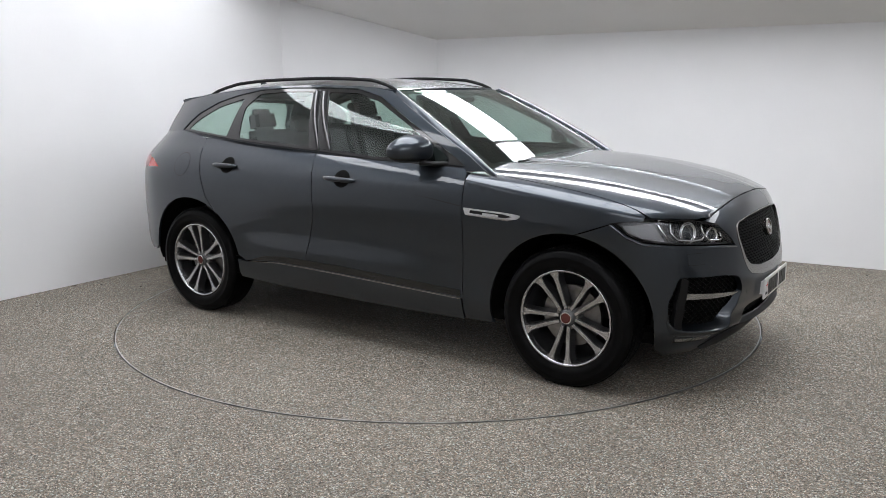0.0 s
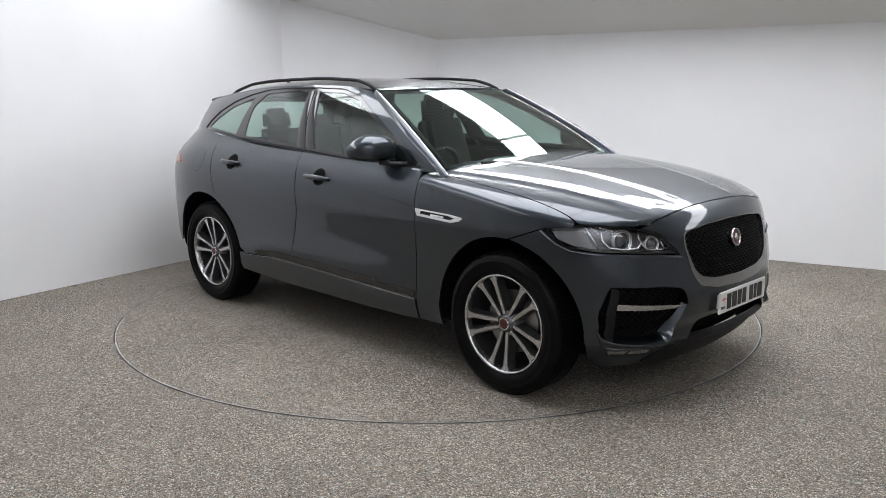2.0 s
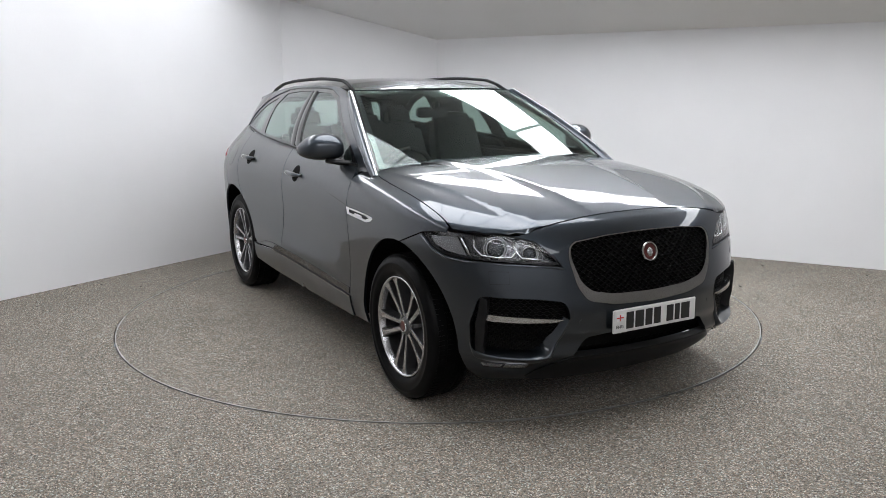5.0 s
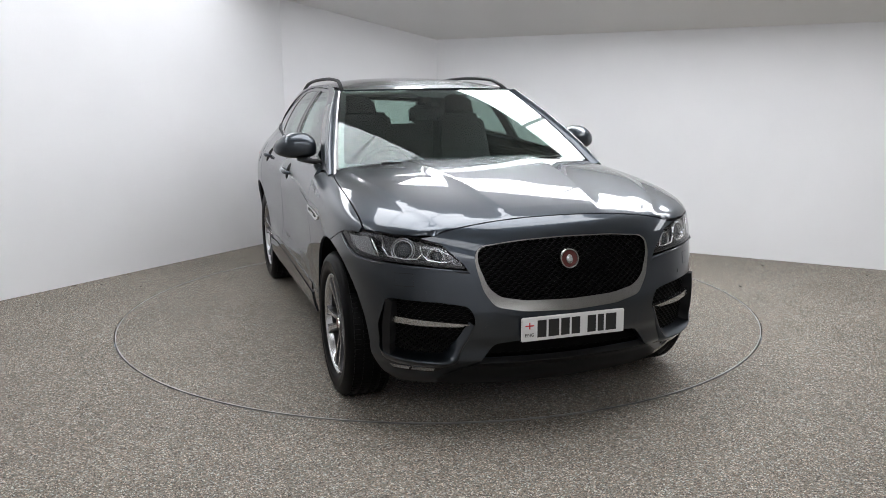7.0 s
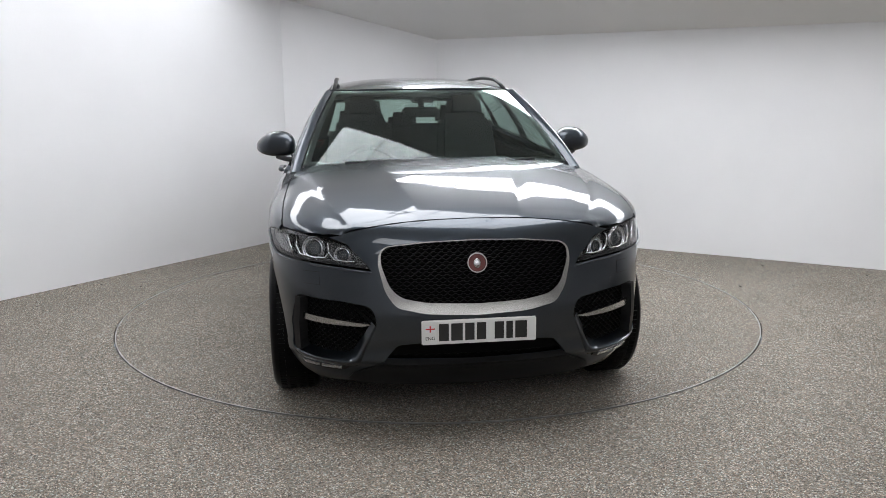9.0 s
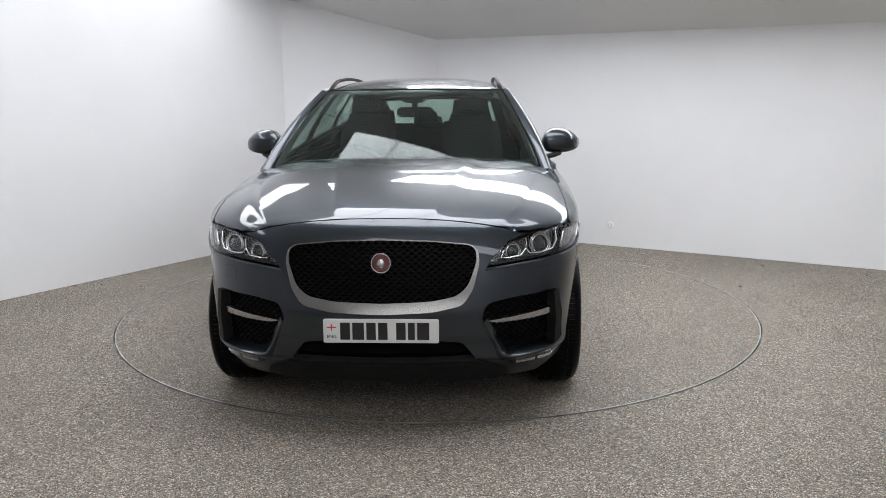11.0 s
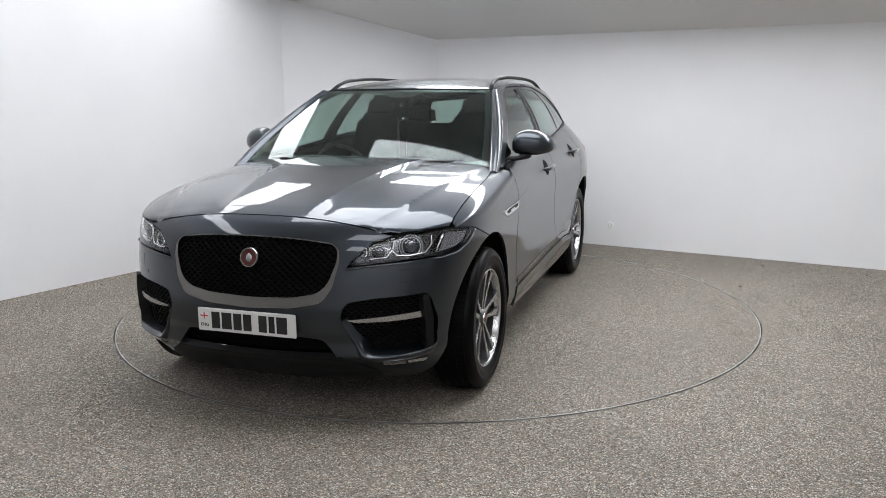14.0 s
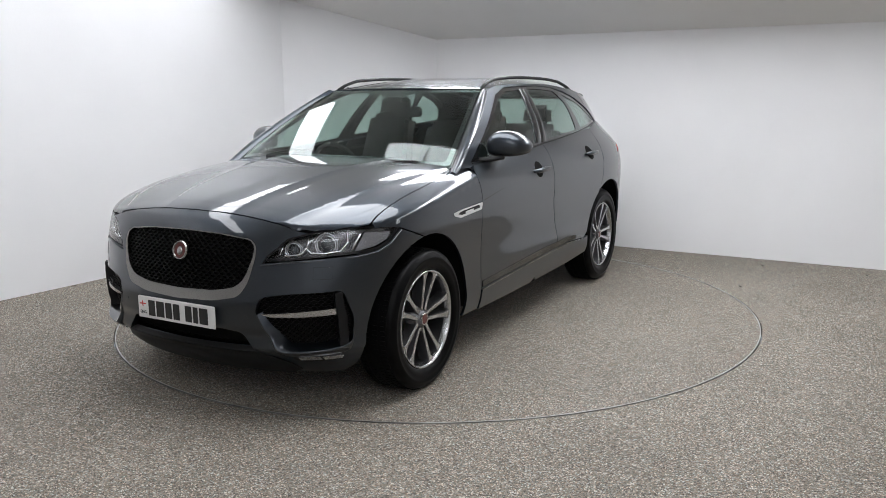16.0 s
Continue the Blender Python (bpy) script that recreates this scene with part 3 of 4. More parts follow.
def build_grille():
    def dished(u, v):
        """The nose's surface, falling back towards the opening."""
        p = body(u, v)
        g = (np.abs(u) / .45) ** 4 + (np.abs(np.asarray(v) - .73) / .17) ** 4
        p[..., 0] += .016 * (np.clip(g, 0, 1.4) - 1)
        return p

    panel("grille_surround", rounded(both(GRILLE_HALF), .03), dished, SURROUND, car, [rounded(both(GRILLE_IN_HALF), .03)], 0.012, 0.03, 0.006, "satin chrome grille surround")
    # mesh of small hexagonal openings
    verts, faces = [], []
    poly = rounded(both(GRILLE_IN_HALF), .03)
    rows = 21
    for r in range(rows):
        z = .594 + r * .0142
        pts = []
        for i in range(171):
            s = -.425 + i * .005
            zz = z + .0042 * math.sin((s / .036) * 2 * math.pi / 1.0 + (math.pi if r % 2 else 0))
            pts.append((s, zz))
        run = []
        for p in pts + [None]:
            if p is not None and inside(p, poly):
                run.append(p)
                continue
            if len(run) > 2:
                k = len(verts)
                a = np.array(run)
                for dz, lift in ((-.0027, -.026), (-.0027, -.012), (.0027, -.012), (.0027, -.026)):
                    q = body(a[:, 0], a[:, 1] + dz)
                    q[:, 0] += lift
                    verts += [tuple(v) for v in q]
                n = len(run)
                for i in range(n - 1):
                    for e in range(3):
                        faces.append((k + e * n + i, k + e * n + i + 1, k + (e + 1) * n + i + 1, k + (e + 1) * n + i))
            run = []
    mesh_object("grille_mesh", verts, faces, MESH_BLACK, car, "black honeycomb grille mesh")
    # round emblem
    m = Matrix.Translation((2.213, 0, .792)) @ pose(0, 0, 0, 0, 0, 0) @ Matrix.Rotation(radians(-12), 4, "Y")

    def disc(name, prof, mat, parent):
        v, f = lathe(prof, 40)
        return mesh_object(name, [m @ Vector((y, x, z)) for x, y, z in v], f, mat, parent, smooth=False)
    badge = disc("emblem_ring", [(.030, -.02), (.046, -.02), (.048, .006), (.045, .012), (.040, .012), (.037, .006), (.030, .006)], CHROME, car)
    tagged(badge, "round chrome-rimmed emblem")
    disc("emblem_face", [(.0, .007), (.0375, .007), (.0375, -.01), (0, -.01)], EMBLEM, badge)
    bm = bmesh.new()
    bmesh.ops.create_uvsphere(bm, u_segments=14, v_segments=10, radius=1)
    bmesh.ops.transform(bm, matrix=m @ Matrix.Translation((.008, 0, -.002)) @ Matrix.Diagonal((.007, .017, .022, 1)), verts=bm.verts[:])
    part("emblem_relief", bm, ALLOY, badge, "", True)


def build_plate():
    plate = part("number_plate", bmesh_plate(), PLATE, car, "white rectangular number plate")
    m = plate_pose()
    # dark marks instead of characters, and a small strip at the end
    x = -.186
    for w, tall in ((.05, .079), (.058, .079), (.048, .079), (.048, .079), (0, 0), (.048, .079), (.036, .079), (.06, .079)):
        if not w:
            x += .028
            continue
        bm = bmesh.new()
        add_box(bm, (x + w / 2, 0, .0065), (w - .006, tall, .002), m)
        part("mark", bm, INK, plate)
        x += w + .005
    bm = bmesh.new()
    add_box(bm, (-.222, .018, .0065), (.042, .030, .002), m)
    part("flag", bm, material("flag_white", (0.8, 0.8, 0.8), 0.4), plate)
    bm = bmesh.new()
    red = material("flag_red", (0.6, 0.05, 0.05), 0.4)
    add_box(bm, (-.222, .018, .0078), (.042, .006, .001), m)
    add_box(bm, (-.222, .018, .0078), (.006, .030, .001), m)
    part("cross", bm, red, plate)
    bm = bmesh.new()
    curve = bpy.data.curves.new("lettering", "FONT")
    curve.body, curve.size, curve.align_x, curve.align_y, curve.extrude = "ENG", .022, "CENTER", "CENTER", .0006
    letters = new("lettering", curve)
    me = bpy.data.meshes.new_from_object(letters.evaluated_get(bpy.context.evaluated_depsgraph_get()))
    bpy.data.objects.remove(letters)
    bm.from_mesh(me)
    bmesh.ops.transform(bm, matrix=m @ Matrix.Translation((-.222, -.026, .0066)), verts=bm.verts[:])
    part("lettering", bm, INK, plate)


def plate_pose():
    return Matrix.Translation((2.272, 0, .4945)) @ Matrix(((0, 0, 1, 0), (1, 0, 0, 0), (0, 1, 0, 0), (0, 0, 0, 1)))


def bmesh_plate():
    bm = bmesh.new()
    add_box(bm, (0, 0, 0), (.52, .111, .011), plate_pose(), 0.004)
    add_box(bm, (0, 0, -.02), (.46, .07, .03), plate_pose())
    return bm


def build_fog(side):
    # inner grille, fin and bright bar
    panel("vent_grille", rounded(grow(FOG, -.004), .03), body, MATT_BLACK, car, [], 0.03, 0.0, -0.045, side=side)
    verts, faces = [], []
    for r in range(19):
        z = .375 + r * .0135
        ss = np.linspace(by((.47, z))[0][0], by((.83, z))[0][0], 90)
        zz = z + .0038 * np.sin(ss / .034 * 2 * math.pi + (math.pi if r % 2 else 0))
        keep = [i for i in range(90) if inside((ss[i], zz[i]), FOG)]
        if len(keep) < 3:
            continue
        ss, zz = ss[keep], zz[keep]
        k, n = len(verts), len(keep)
        for dz, lift in ((-.0025, -.05), (-.0025, -.038), (.0025, -.038), (.0025, -.05)):
            q = body(ss, zz + dz)
            q[:, 0] += lift * .85
            q[:, 1] += lift * .5
            verts += [(a, b * side, c) for a, b, c in q]
        for i in range(n - 1):
            for e in range(3):
                f = (k + e * n + i, k + e * n + i + 1, k + (e + 1) * n + i + 1, k + (e + 1) * n + i)
                faces.append(f if side > 0 else f[::-1])
    mesh_object("vent_mesh", verts, faces, MESH_BLACK, car)
    # sloping shelf under the opening, from its lip in to the mesh
    front = by((.832, .44), (.826, .374), (.77, .351), (.60, .335), (.538, .346), (.50, .42), (.455, .515))
    back = by((.822, .45), (.812, .392), (.76, .382), (.61, .377), (.572, .392), (.53, .45), (.482, .53))
    t = np.linspace(0, 1, 60)
    k = np.linspace(0, 1, len(front))
    fs, fz = np.interp(t, k, [p[0] for p in front]), np.interp(t, k, [p[1] for p in front])
    bs, bz = np.interp(t, k, [p[0] for p in back]), np.interp(t, k, [p[1] for p in back])
    soft = np.hanning(15)[1:-1] / np.hanning(15).sum()
    fs, fz, bs, bz = (np.convolve(np.pad(a, 6, mode="reflect", reflect_type="odd"), soft, mode="valid") for a in (fs, fz, bs, bz))
    rise = np.clip(np.minimum(t / .18, (1 - t) / .42), 0, 1)
    rise = rise * rise * (3 - 2 * rise)
    rows = []
    for dz, out in ((-.042, -.004), (-.030, .010), (-.016, .017), (-.004, .022), (.002, .023)):
        p = body(fs, fz + dz * rise)
        p[:, 0] += out * rise * .9
        p[:, 1] += out * rise * .4
        rows.append(p)
    for u in (.1, .3, .55, .8, 1.0):
        p = body(fs + (bs - fs) * u, fz + (bz - fz) * u + .002)
        p[:, 0] += (.021 - .073 * u) * (rise * .7 + .3)
        p[:, 1] += (.012 - .034 * u) * (rise * .7 + .3)
        rows.append(p)
    verts = [(a, b * side, c) for p in rows for a, b, c in p]
    faces = [(j * 60 + i, j * 60 + i + 1, j * 60 + 61 + i, j * 60 + 60 + i) for j in range(9) for i in range(59)]
    mesh_object("vent_shelf", verts, faces if side > 0 else [f[::-1] for f in faces], PAINT, car, "body-coloured sloping lip under the vent", True)
    fin = by((.800, .628), (.815, .50), (.808, .366), (.784, .366), (.788, .50), (.778, .62))
    panel("vent_fin", rounded(fin, .008), body, BLACK, car, [], 0.02, 0.05, 0.016, "upright dark vent fin", side)
    bar = by((.79, .548), (.65, .536), (.52, .525), (.476, .521), (.52, .510), (.65, .511), (.79, .518))
    panel("vent_bar", bar, body, ALLOY, car, [], 0.02, 0.03, -0.004, "satin chrome bar across the vent", side)
    lamp = by((.79, .322), (.60, .318), (.585, .30), (.62, .285), (.77, .292))
    panel("fog_lamp_bezel", grow(lamp, .008), body, BLACK, car, [], 0.02, 0.01, 0.004, "", side)
    panel("fog_lamp", by((.785, .317), (.71, .315), (.71, .294), (.77, .297)), body, REFLECTOR, car, [], 0.02, 0.01, 0.010, "clear slim fog lamp", side)
    panel("fog_lamp", by((.70, .315), (.61, .313), (.61, .292), (.70, .294)), body, REFLECTOR, car, [], 0.02, 0.01, 0.010, "clear slim fog lamp", side)


LAMP_BACK = material("dark_chrome", (0.17, 0.17, 0.178), 0.22, 1.0)


def build_headlight(side):
    hl = rounded(HL, .008)
    lamp = panel("headlight", hl, body, LAMP_BACK, car, [], 0.03, 0.0, -0.06, "clear-lens headlight with two projectors", side)
    # walls of the housing
    ring = resampled(hl, .02)
    a = np.array(ring)
    p0 = body(a[:, 0], a[:, 1])
    p1 = p0 * np.array([1, 1, 1]) + np.array([-.05, -.03, 0])
    verts = [(x, y * side, z) for x, y, z in np.concatenate([p0 - np.array([.004, .003, 0]), p1])]
    n = len(ring)
    faces = [(i, (i + 1) % n, n + (i + 1) % n, n + i) for i in range(n)]
    mesh_object("housing", verts, faces, BLACK, lamp)

    def ring_at(y, z, depth):
        c = body(np.array([sig_y(y, z)]), np.array([z]))[0]
        d = Vector((.86, .42, .10)).normalized()
        m = Vector(c) - d * depth
        q = d.to_track_quat("Y", "Z").to_matrix().to_4x4()
        return Matrix.Translation(m) @ q

    def turned(name, m, prof, mat, label=""):
        v, f = lathe(prof, 32)
        v = [m @ Vector(p) for p in v]
        v = [(p.x, p.y * side, p.z) for p in v]
        return mesh_object(name, v, f if side > 0 else [q[::-1] for q in f], mat, lamp, label, True)
    for y, z, r in ((.735, .845, .040), (.605, .822, .030)):
        m = ring_at(y, z, .035)
        turned("projector_bezel", m, [(r * 1.16, -.03), (r * 1.16, .002), (r * 1.08, .008), (r, .004), (r * .9, -.014)], REFLECTOR)
        turned("bowl", m, [(r * 1.17, -.02), (r * 1.26, .0), (r * 1.36, .006), (r * 1.40, .006), (r * 1.40, .002), (r * 1.2, -.02)], REFLECTOR)
        turned("projector_lens", m, [(r * .92, -.012), (r * .85, -.002), (r * .6, .008), (r * .3, .013), (0.0001, .014)], material("projector_glass", (.03, .035, .04), .03, 0, 1.0))

    def strip(name, pts, width, mat, depth):
        pp = np.array(pts)
        c = body(np.array([sig_y(y, z) for y, z in pts]), pp[:, 1])
        c = c + np.array([-.86, -.42, 0]) * depth
        v, f = tube([tuple(p) for p in c], width, 6)
        v = [(p.x, p.y * side, p.z) for p in v]
        mesh_object(name, v, f if side > 0 else [q[::-1] for q in f], mat, lamp, "", True)
    # bright bands round the projectors
    strip("light_blade", [(.80, .895), (.81, .85), (.79, .812), (.73, .803), (.68, .806), (.66, .83), (.64, .80), (.58, .793), (.545, .797), (.56, .83)], .0055, BRIGHT, .022)
    strip("light_blade", [(.66, .885), (.665, .85), (.66, .83)], .0045, BRIGHT, .022)
    strip("light_blade", [(.845, .89), (.835, .85), (.825, .81)], .006, BRIGHT, .018)
    panel("reflector", by((.86, .895), (.84, .81)) + bx((1.83, .822), (1.76, .848), (1.73, .885)), body, material("amber_grey", (.25, .25, .26), .25, .7), lamp, [], 0.03, 0.0, -0.02, "", side)
    panel("lens", hl, body, LENS, lamp, [], 0.025, 0.003, -0.001, "clear polycarbonate lens", side, solid=True)
    edge = by((.466, .752), (.60, .768), (.706, .775), (.844, .784)) + bx((1.826, .795), (1.75, .827), (1.675, .884))
    pts = body(np.array([s for s, z in edge]), np.array([z for s, z in edge]))
    v, f = tube([(x + .003, y * side * 1.003, z) for x, y, z in pts], .004, 6)
    mesh_object("lower_trim", [tuple(p) for p in v], f, PAINT, lamp, "thin painted lower edge", True)


def build_bonnet():
    half = [(float(x) - .002, float(y)) for x, y in zip(LINE_X[:-1], LINE_Y[:-1])]
    half += [(x, bonnet_edge(x)) for x in np.linspace(1.832, .89, 22)]
    half += [(.87, .72), (.85, .60), (.87, .40), (.88, .2), (.882, 0)]
    outline = half + [(x, -y) for x, y in reversed(half) if y > 0]
    panel("bonnet", outline, top, PAINT, car, [], 0.016, 0.02)
    cow = [(1.06, -.5), (1.09, 0), (1.06, .5), (.95, .72), (.80, .79), (.80, .2), (.80, -.2), (.80, -.79), (.95, -.72)]
    panel("scuttle", cow, lambda x, y: np.stack([x, y, 1.09 - .05 * np.abs(y) + 0 * x], -1), BLACK, car, [], 0.08, 0.0, middle=(1, 0, 0))
    inner = [(2.08, -.45), (2.08, .45), (1.9, .74), (1.2, .82), (.85, .78), (.85, -.78), (1.2, -.82), (1.9, -.74)]
    panel("engine_cover", inner, lambda x, y: top(x, y) - np.array([0, 0, .06]), MATT_BLACK, car, [], 0.12, 0.0, middle=(1, 0, 0))


def build_sides(side):
    # front wing
    edge = [(x, wing_v(x, min(bonnet_edge(x) + .005, float(top_half(x)) * .997))) for x in np.linspace(1.83, .89, 22)]
    o = [(1.692, .899), (1.79, .911), (1.825, .913)] + edge + [(.815, wing_v(.815, .83)), (.815, .95), (.815, .65), (.803, .40), (.81, .277), (1.0, .277)] + arc(AXF, AXZ, ARCH, 190, 84)
    wing_p = panel("front_wing", o, wing, PAINT, car, [], 0.03, 0.015, side=side)
    # side vent: chrome frame with a dark slot and a small mark
    vent = [(.822, .915), (.835, .875), (1.10, .862), (1.165, .877), (1.185, .893), (1.17, .898), (1.10, .905)]
    v = panel("side_vent", rounded(vent, .008), wing, BRIGHT, wing_p, [], 0.02, 0.01, 0.006, "chrome-framed side vent", side)
    panel("slot", rounded([(.87, .904), (.865, .888), (1.09, .876), (1.13, .886), (1.08, .896)], .004), wing, BLACK, v, [], 0.02, 0.0, 0.0075, "", side)
    panel("mark", [(.95, .895), (.95, .884), (1.05, .880), (1.05, .891)], wing, BRIGHT, v, [], 0.03, 0.004, 0.010, "", side)
    # doors
    f = bx((.808, 1.10), (.810, .90), (.810, .65), (.799, .398), (.40, .413), (-.10, .433), (-.388, .443), (-.34, .60), (-.29, .80), (-.30, 1.0), (-.341, 1.172), (.13, 1.138), (.60, 1.126), (.78, 1.120))
    r = bx((-.347, 1.172), (-.306, 1.0), (-.296, .80), (-.346, .60), (-.394, .443), (-.62, .448), (-.92, .430)) + bx(*[p for p in arc(AXR, AXZ, ARCH, 12, 52, 8)]) \
        + bx((-1.175, .735), (-1.258, .842), (-1.297, .948), (-1.342, 1.059), (-1.41, 1.228), (-1.08, 1.217), (-.64, 1.190))
    fd = panel("front_door", f, body, PAINT, car, [], 0.04, 0.02, side=side)
    rd = panel("rear_door", r, body, PAINT, car, [], 0.04, 0.02, side=side)
    q = bx((-1.415, 1.228), (-1.348, 1.059), (-1.303, .948), (-1.264, .842), (-1.181, .739)) + bx(*arc(AXR, AXZ, ARCH, 53, 172)) \
        + bx((-1.93, .40), (-2.1, .40), (-2.12, .60), (-2.10, 1.0), (-2.07, 1.12), (-2.0, 1.25), (-1.74, 1.272))
    qp = panel("rear_quarter", q, body, PAINT, car, [], 0.035, 0.015, side=side)
    tail = bx((-1.80, 1.018), (-1.92, 1.068), (-2.02, 1.085), (-2.2, 1.08), (-2.2, 1.03), (-2.0, 1.01))
    panel("tail_light", rounded(tail, .006), body, RED_LENS, car, [], 0.03, 0.01, 0.004, "red tail light lens", side)
    fl = bx(*arc(-1.53, 1.048, .076, 0, 345, 23))
    if side < 0:
        panel("fuel_flap", fl, body, PAINT, qp, [], 0.03, 0.004, 0.0015, "round fuel filler flap", side)
        panel("fuel_flap_gap", bx(*arc(-1.53, 1.048, .080, 0, 345, 23)), body, BLACK, qp, [], 0.03, 0.0, 0.0006, "", side)
    # sill with a gloss strip and a thin bright line above it
    s = bx((.798, .391), (.806, .276), (.4, .273), (0, .278), (-.6, .292), (-.97, .315)) + bx(*arc(AXR, AXZ, ARCH, -3, 8, 3)) + bx((-.92, .424), (-.62, .441), (-.388, .436), (-.1, .427), (.40, .406))
    sill = panel("sill", s, body, PAINT, car, [], 0.04, 0.03, 0.008, side=side)
    band = bx((.79, .405), (-.1, .440), (-.60, .455), (-.88, .439), (-.74, .478), (-.57, .492), (-.1, .484), (.79, .442))
    panel("door_strip", band, body, GLOSS_BLACK, car, [], 0.04, 0.01, 0.006, "dark lower door moulding", side)
    line = bx((.795, .392), (-.1, .428), (-.60, .443), (-.91, .426), (-.60, .4465), (-.1, .4315), (.795, .3955))
    panel("sill_line", line, body, BRIGHT, car, [], 0.05, 0.004, 0.011, "thin bright sill line", side)
    # handles: a shallow dark cup behind a grip
    for door, x0, x1, z0, z1 in ((fd, .042, -.21, 1.018, 1.026), (rd, -.975, -1.206, 1.059, 1.062)):
        xm, zm = (x0 + x1) / 2 + .02, (z0 + z1) / 2
        cup = bx(*[(xm + .062 * math.cos(t), zm + .052 * math.sin(t)) for t in np.linspace(0, 2 * math.pi, 20, endpoint=False)])
        panel("handle_cup", cup, body, MATT_BLACK, door, [], 0.03, 0.0, 0.0008, "", side)
        n = 9
        xs, zs = np.linspace(x0, x1, n), np.linspace(z0, z1, n)
        ys = side_y(xs, zs) + np.array([.006, .024, .030, .031, .031, .031, .030, .022, .006])
        v, fc = tube([(a, b * side, c) for a, b, c in zip(xs, ys, zs)], [.008, .015, .018, .018, .018, .018, .018, .014, .008], 10, 0.9)
        mesh_object("handle", v, fc, PAINT, door, "", True)
    # roof frame, pillars and side glass
    dlo = [(-1.737, 1.272), (-1.67, 1.335), (-1.588, 1.396), (-1.42, 1.473), (-1.244, 1.519), (-1.042, 1.553), (-.784, 1.566), (-.455, 1.565), (-.177, 1.556), (.035, 1.510), (.29, 1.388), (.667, 1.195), (.775, 1.130), (.13, 1.141), (-.344, 1.177), (-.64, 1.193), (-1.082, 1.222)]
    frame_o = [(-2.02, 1.24), (-1.74, 1.258), (-1.41, 1.232), (-1.082, 1.212), (-.64, 1.183), (-.344, 1.167), (.13, 1.131), (.80, 1.104), (.905, 1.108), (.79, 1.186), (.405, 1.388), (.20, 1.490), (.115, 1.536), (-.05, 1.564), (-.2, 1.573), (-.5, 1.582), (-1.0, 1.573), (-1.5, 1.532), (-1.8, 1.485), (-1.92, 1.462), (-1.93, 1.40), (-1.97, 1.33)]
    panel("roof_side", frame_o, glass_side, PAINT, car, [dlo], 0.03, 0.02, 0.004, side=side)
    g1 = [(-.225, 1.186), (-.405, 1.538), (-.165, 1.532), (.03, 1.485), (.275, 1.370), (.61, 1.200), (.665, 1.150), (.13, 1.158)]
    g2 = [(-1.075, 1.238), (-.41, 1.200), (-.535, 1.542), (-.78, 1.542), (-1.03, 1.527), (-1.115, 1.435)]
    g3 = [(-1.205, 1.244), (-1.67, 1.282), (-1.565, 1.356), (-1.40, 1.437), (-1.165, 1.500)]
    panel("window_surround", grow(dlo, -.002), glass_side, GLOSS_BLACK, car, [rounded(g, .02) for g in (g1, g2, g3)], 0.025, 0.01, -0.002, "gloss black window surround", side)
    for nm, g, mt in (("door_window", g1, GLASS_DARK), ("door_window", g2, GLASS_DARK), ("quarter_window", g3, GLASS_DARK)):
        panel(nm, grow(rounded(g, .02), .004), glass_side, mt, car, [], 0.04, 0.004, -0.005, "", side, solid=True)
    for lo, hi in (((-.229, -.316), (-.409, -.466)), ((-.324, -.404), (-.474, -.530))):
        def cover(t, z, lo=lo, hi=hi):
            k = (np.asarray(z, float) - 1.19) / .35
            x0, x1 = lo[0] + (hi[0] - lo[0]) * k, lo[1] + (hi[1] - lo[1]) * k
            u = np.asarray(t, float) / .08
            p = glass_side(x0 + (x1 - x0) * u, z)
            p[..., 1] += .003 + .004 * 4 * u * (1 - u)
            return p
        panel("pillar_cover", [(0, 1.184), (.08, 1.192), (.08, 1.545), (0, 1.545)], cover, GLOSS_BLACK, car, [], 0.02, 0.012, 0.0, "gloss black pillar cover between the doors", side)
    bl = [(.76, 1.122), (.13, 1.1345), (-.344, 1.1705), (-.64, 1.1865), (-1.082, 1.2155), (-1.72, 1.265), (-1.082, 1.2215), (-.64, 1.1925), (-.344, 1.1765), (.13, 1.1405), (.76, 1.128)]
    panel("belt_trim", bl, glass_side, BLACK, car, [], 0.05, 0.006, 0.010, "", side)
    # roof rail
    xs = np.linspace(.10, -1.60, 26)
    t = np.linspace(0, 1, 26)
    h = .040 * np.minimum(1, np.minimum(t / .12, (1 - t) / .16)) ** .6
    ys = roof_half(xs) - .035
    p = roof(xs, ys)
    v, fc = tube([(a, b * side, c + d - .004) for (a, b, c), d in zip(p, h)], .014, 8, 0.8)
    mesh_object("roof_rail", v, fc, BLACK, car, "satin black roof rail", True)


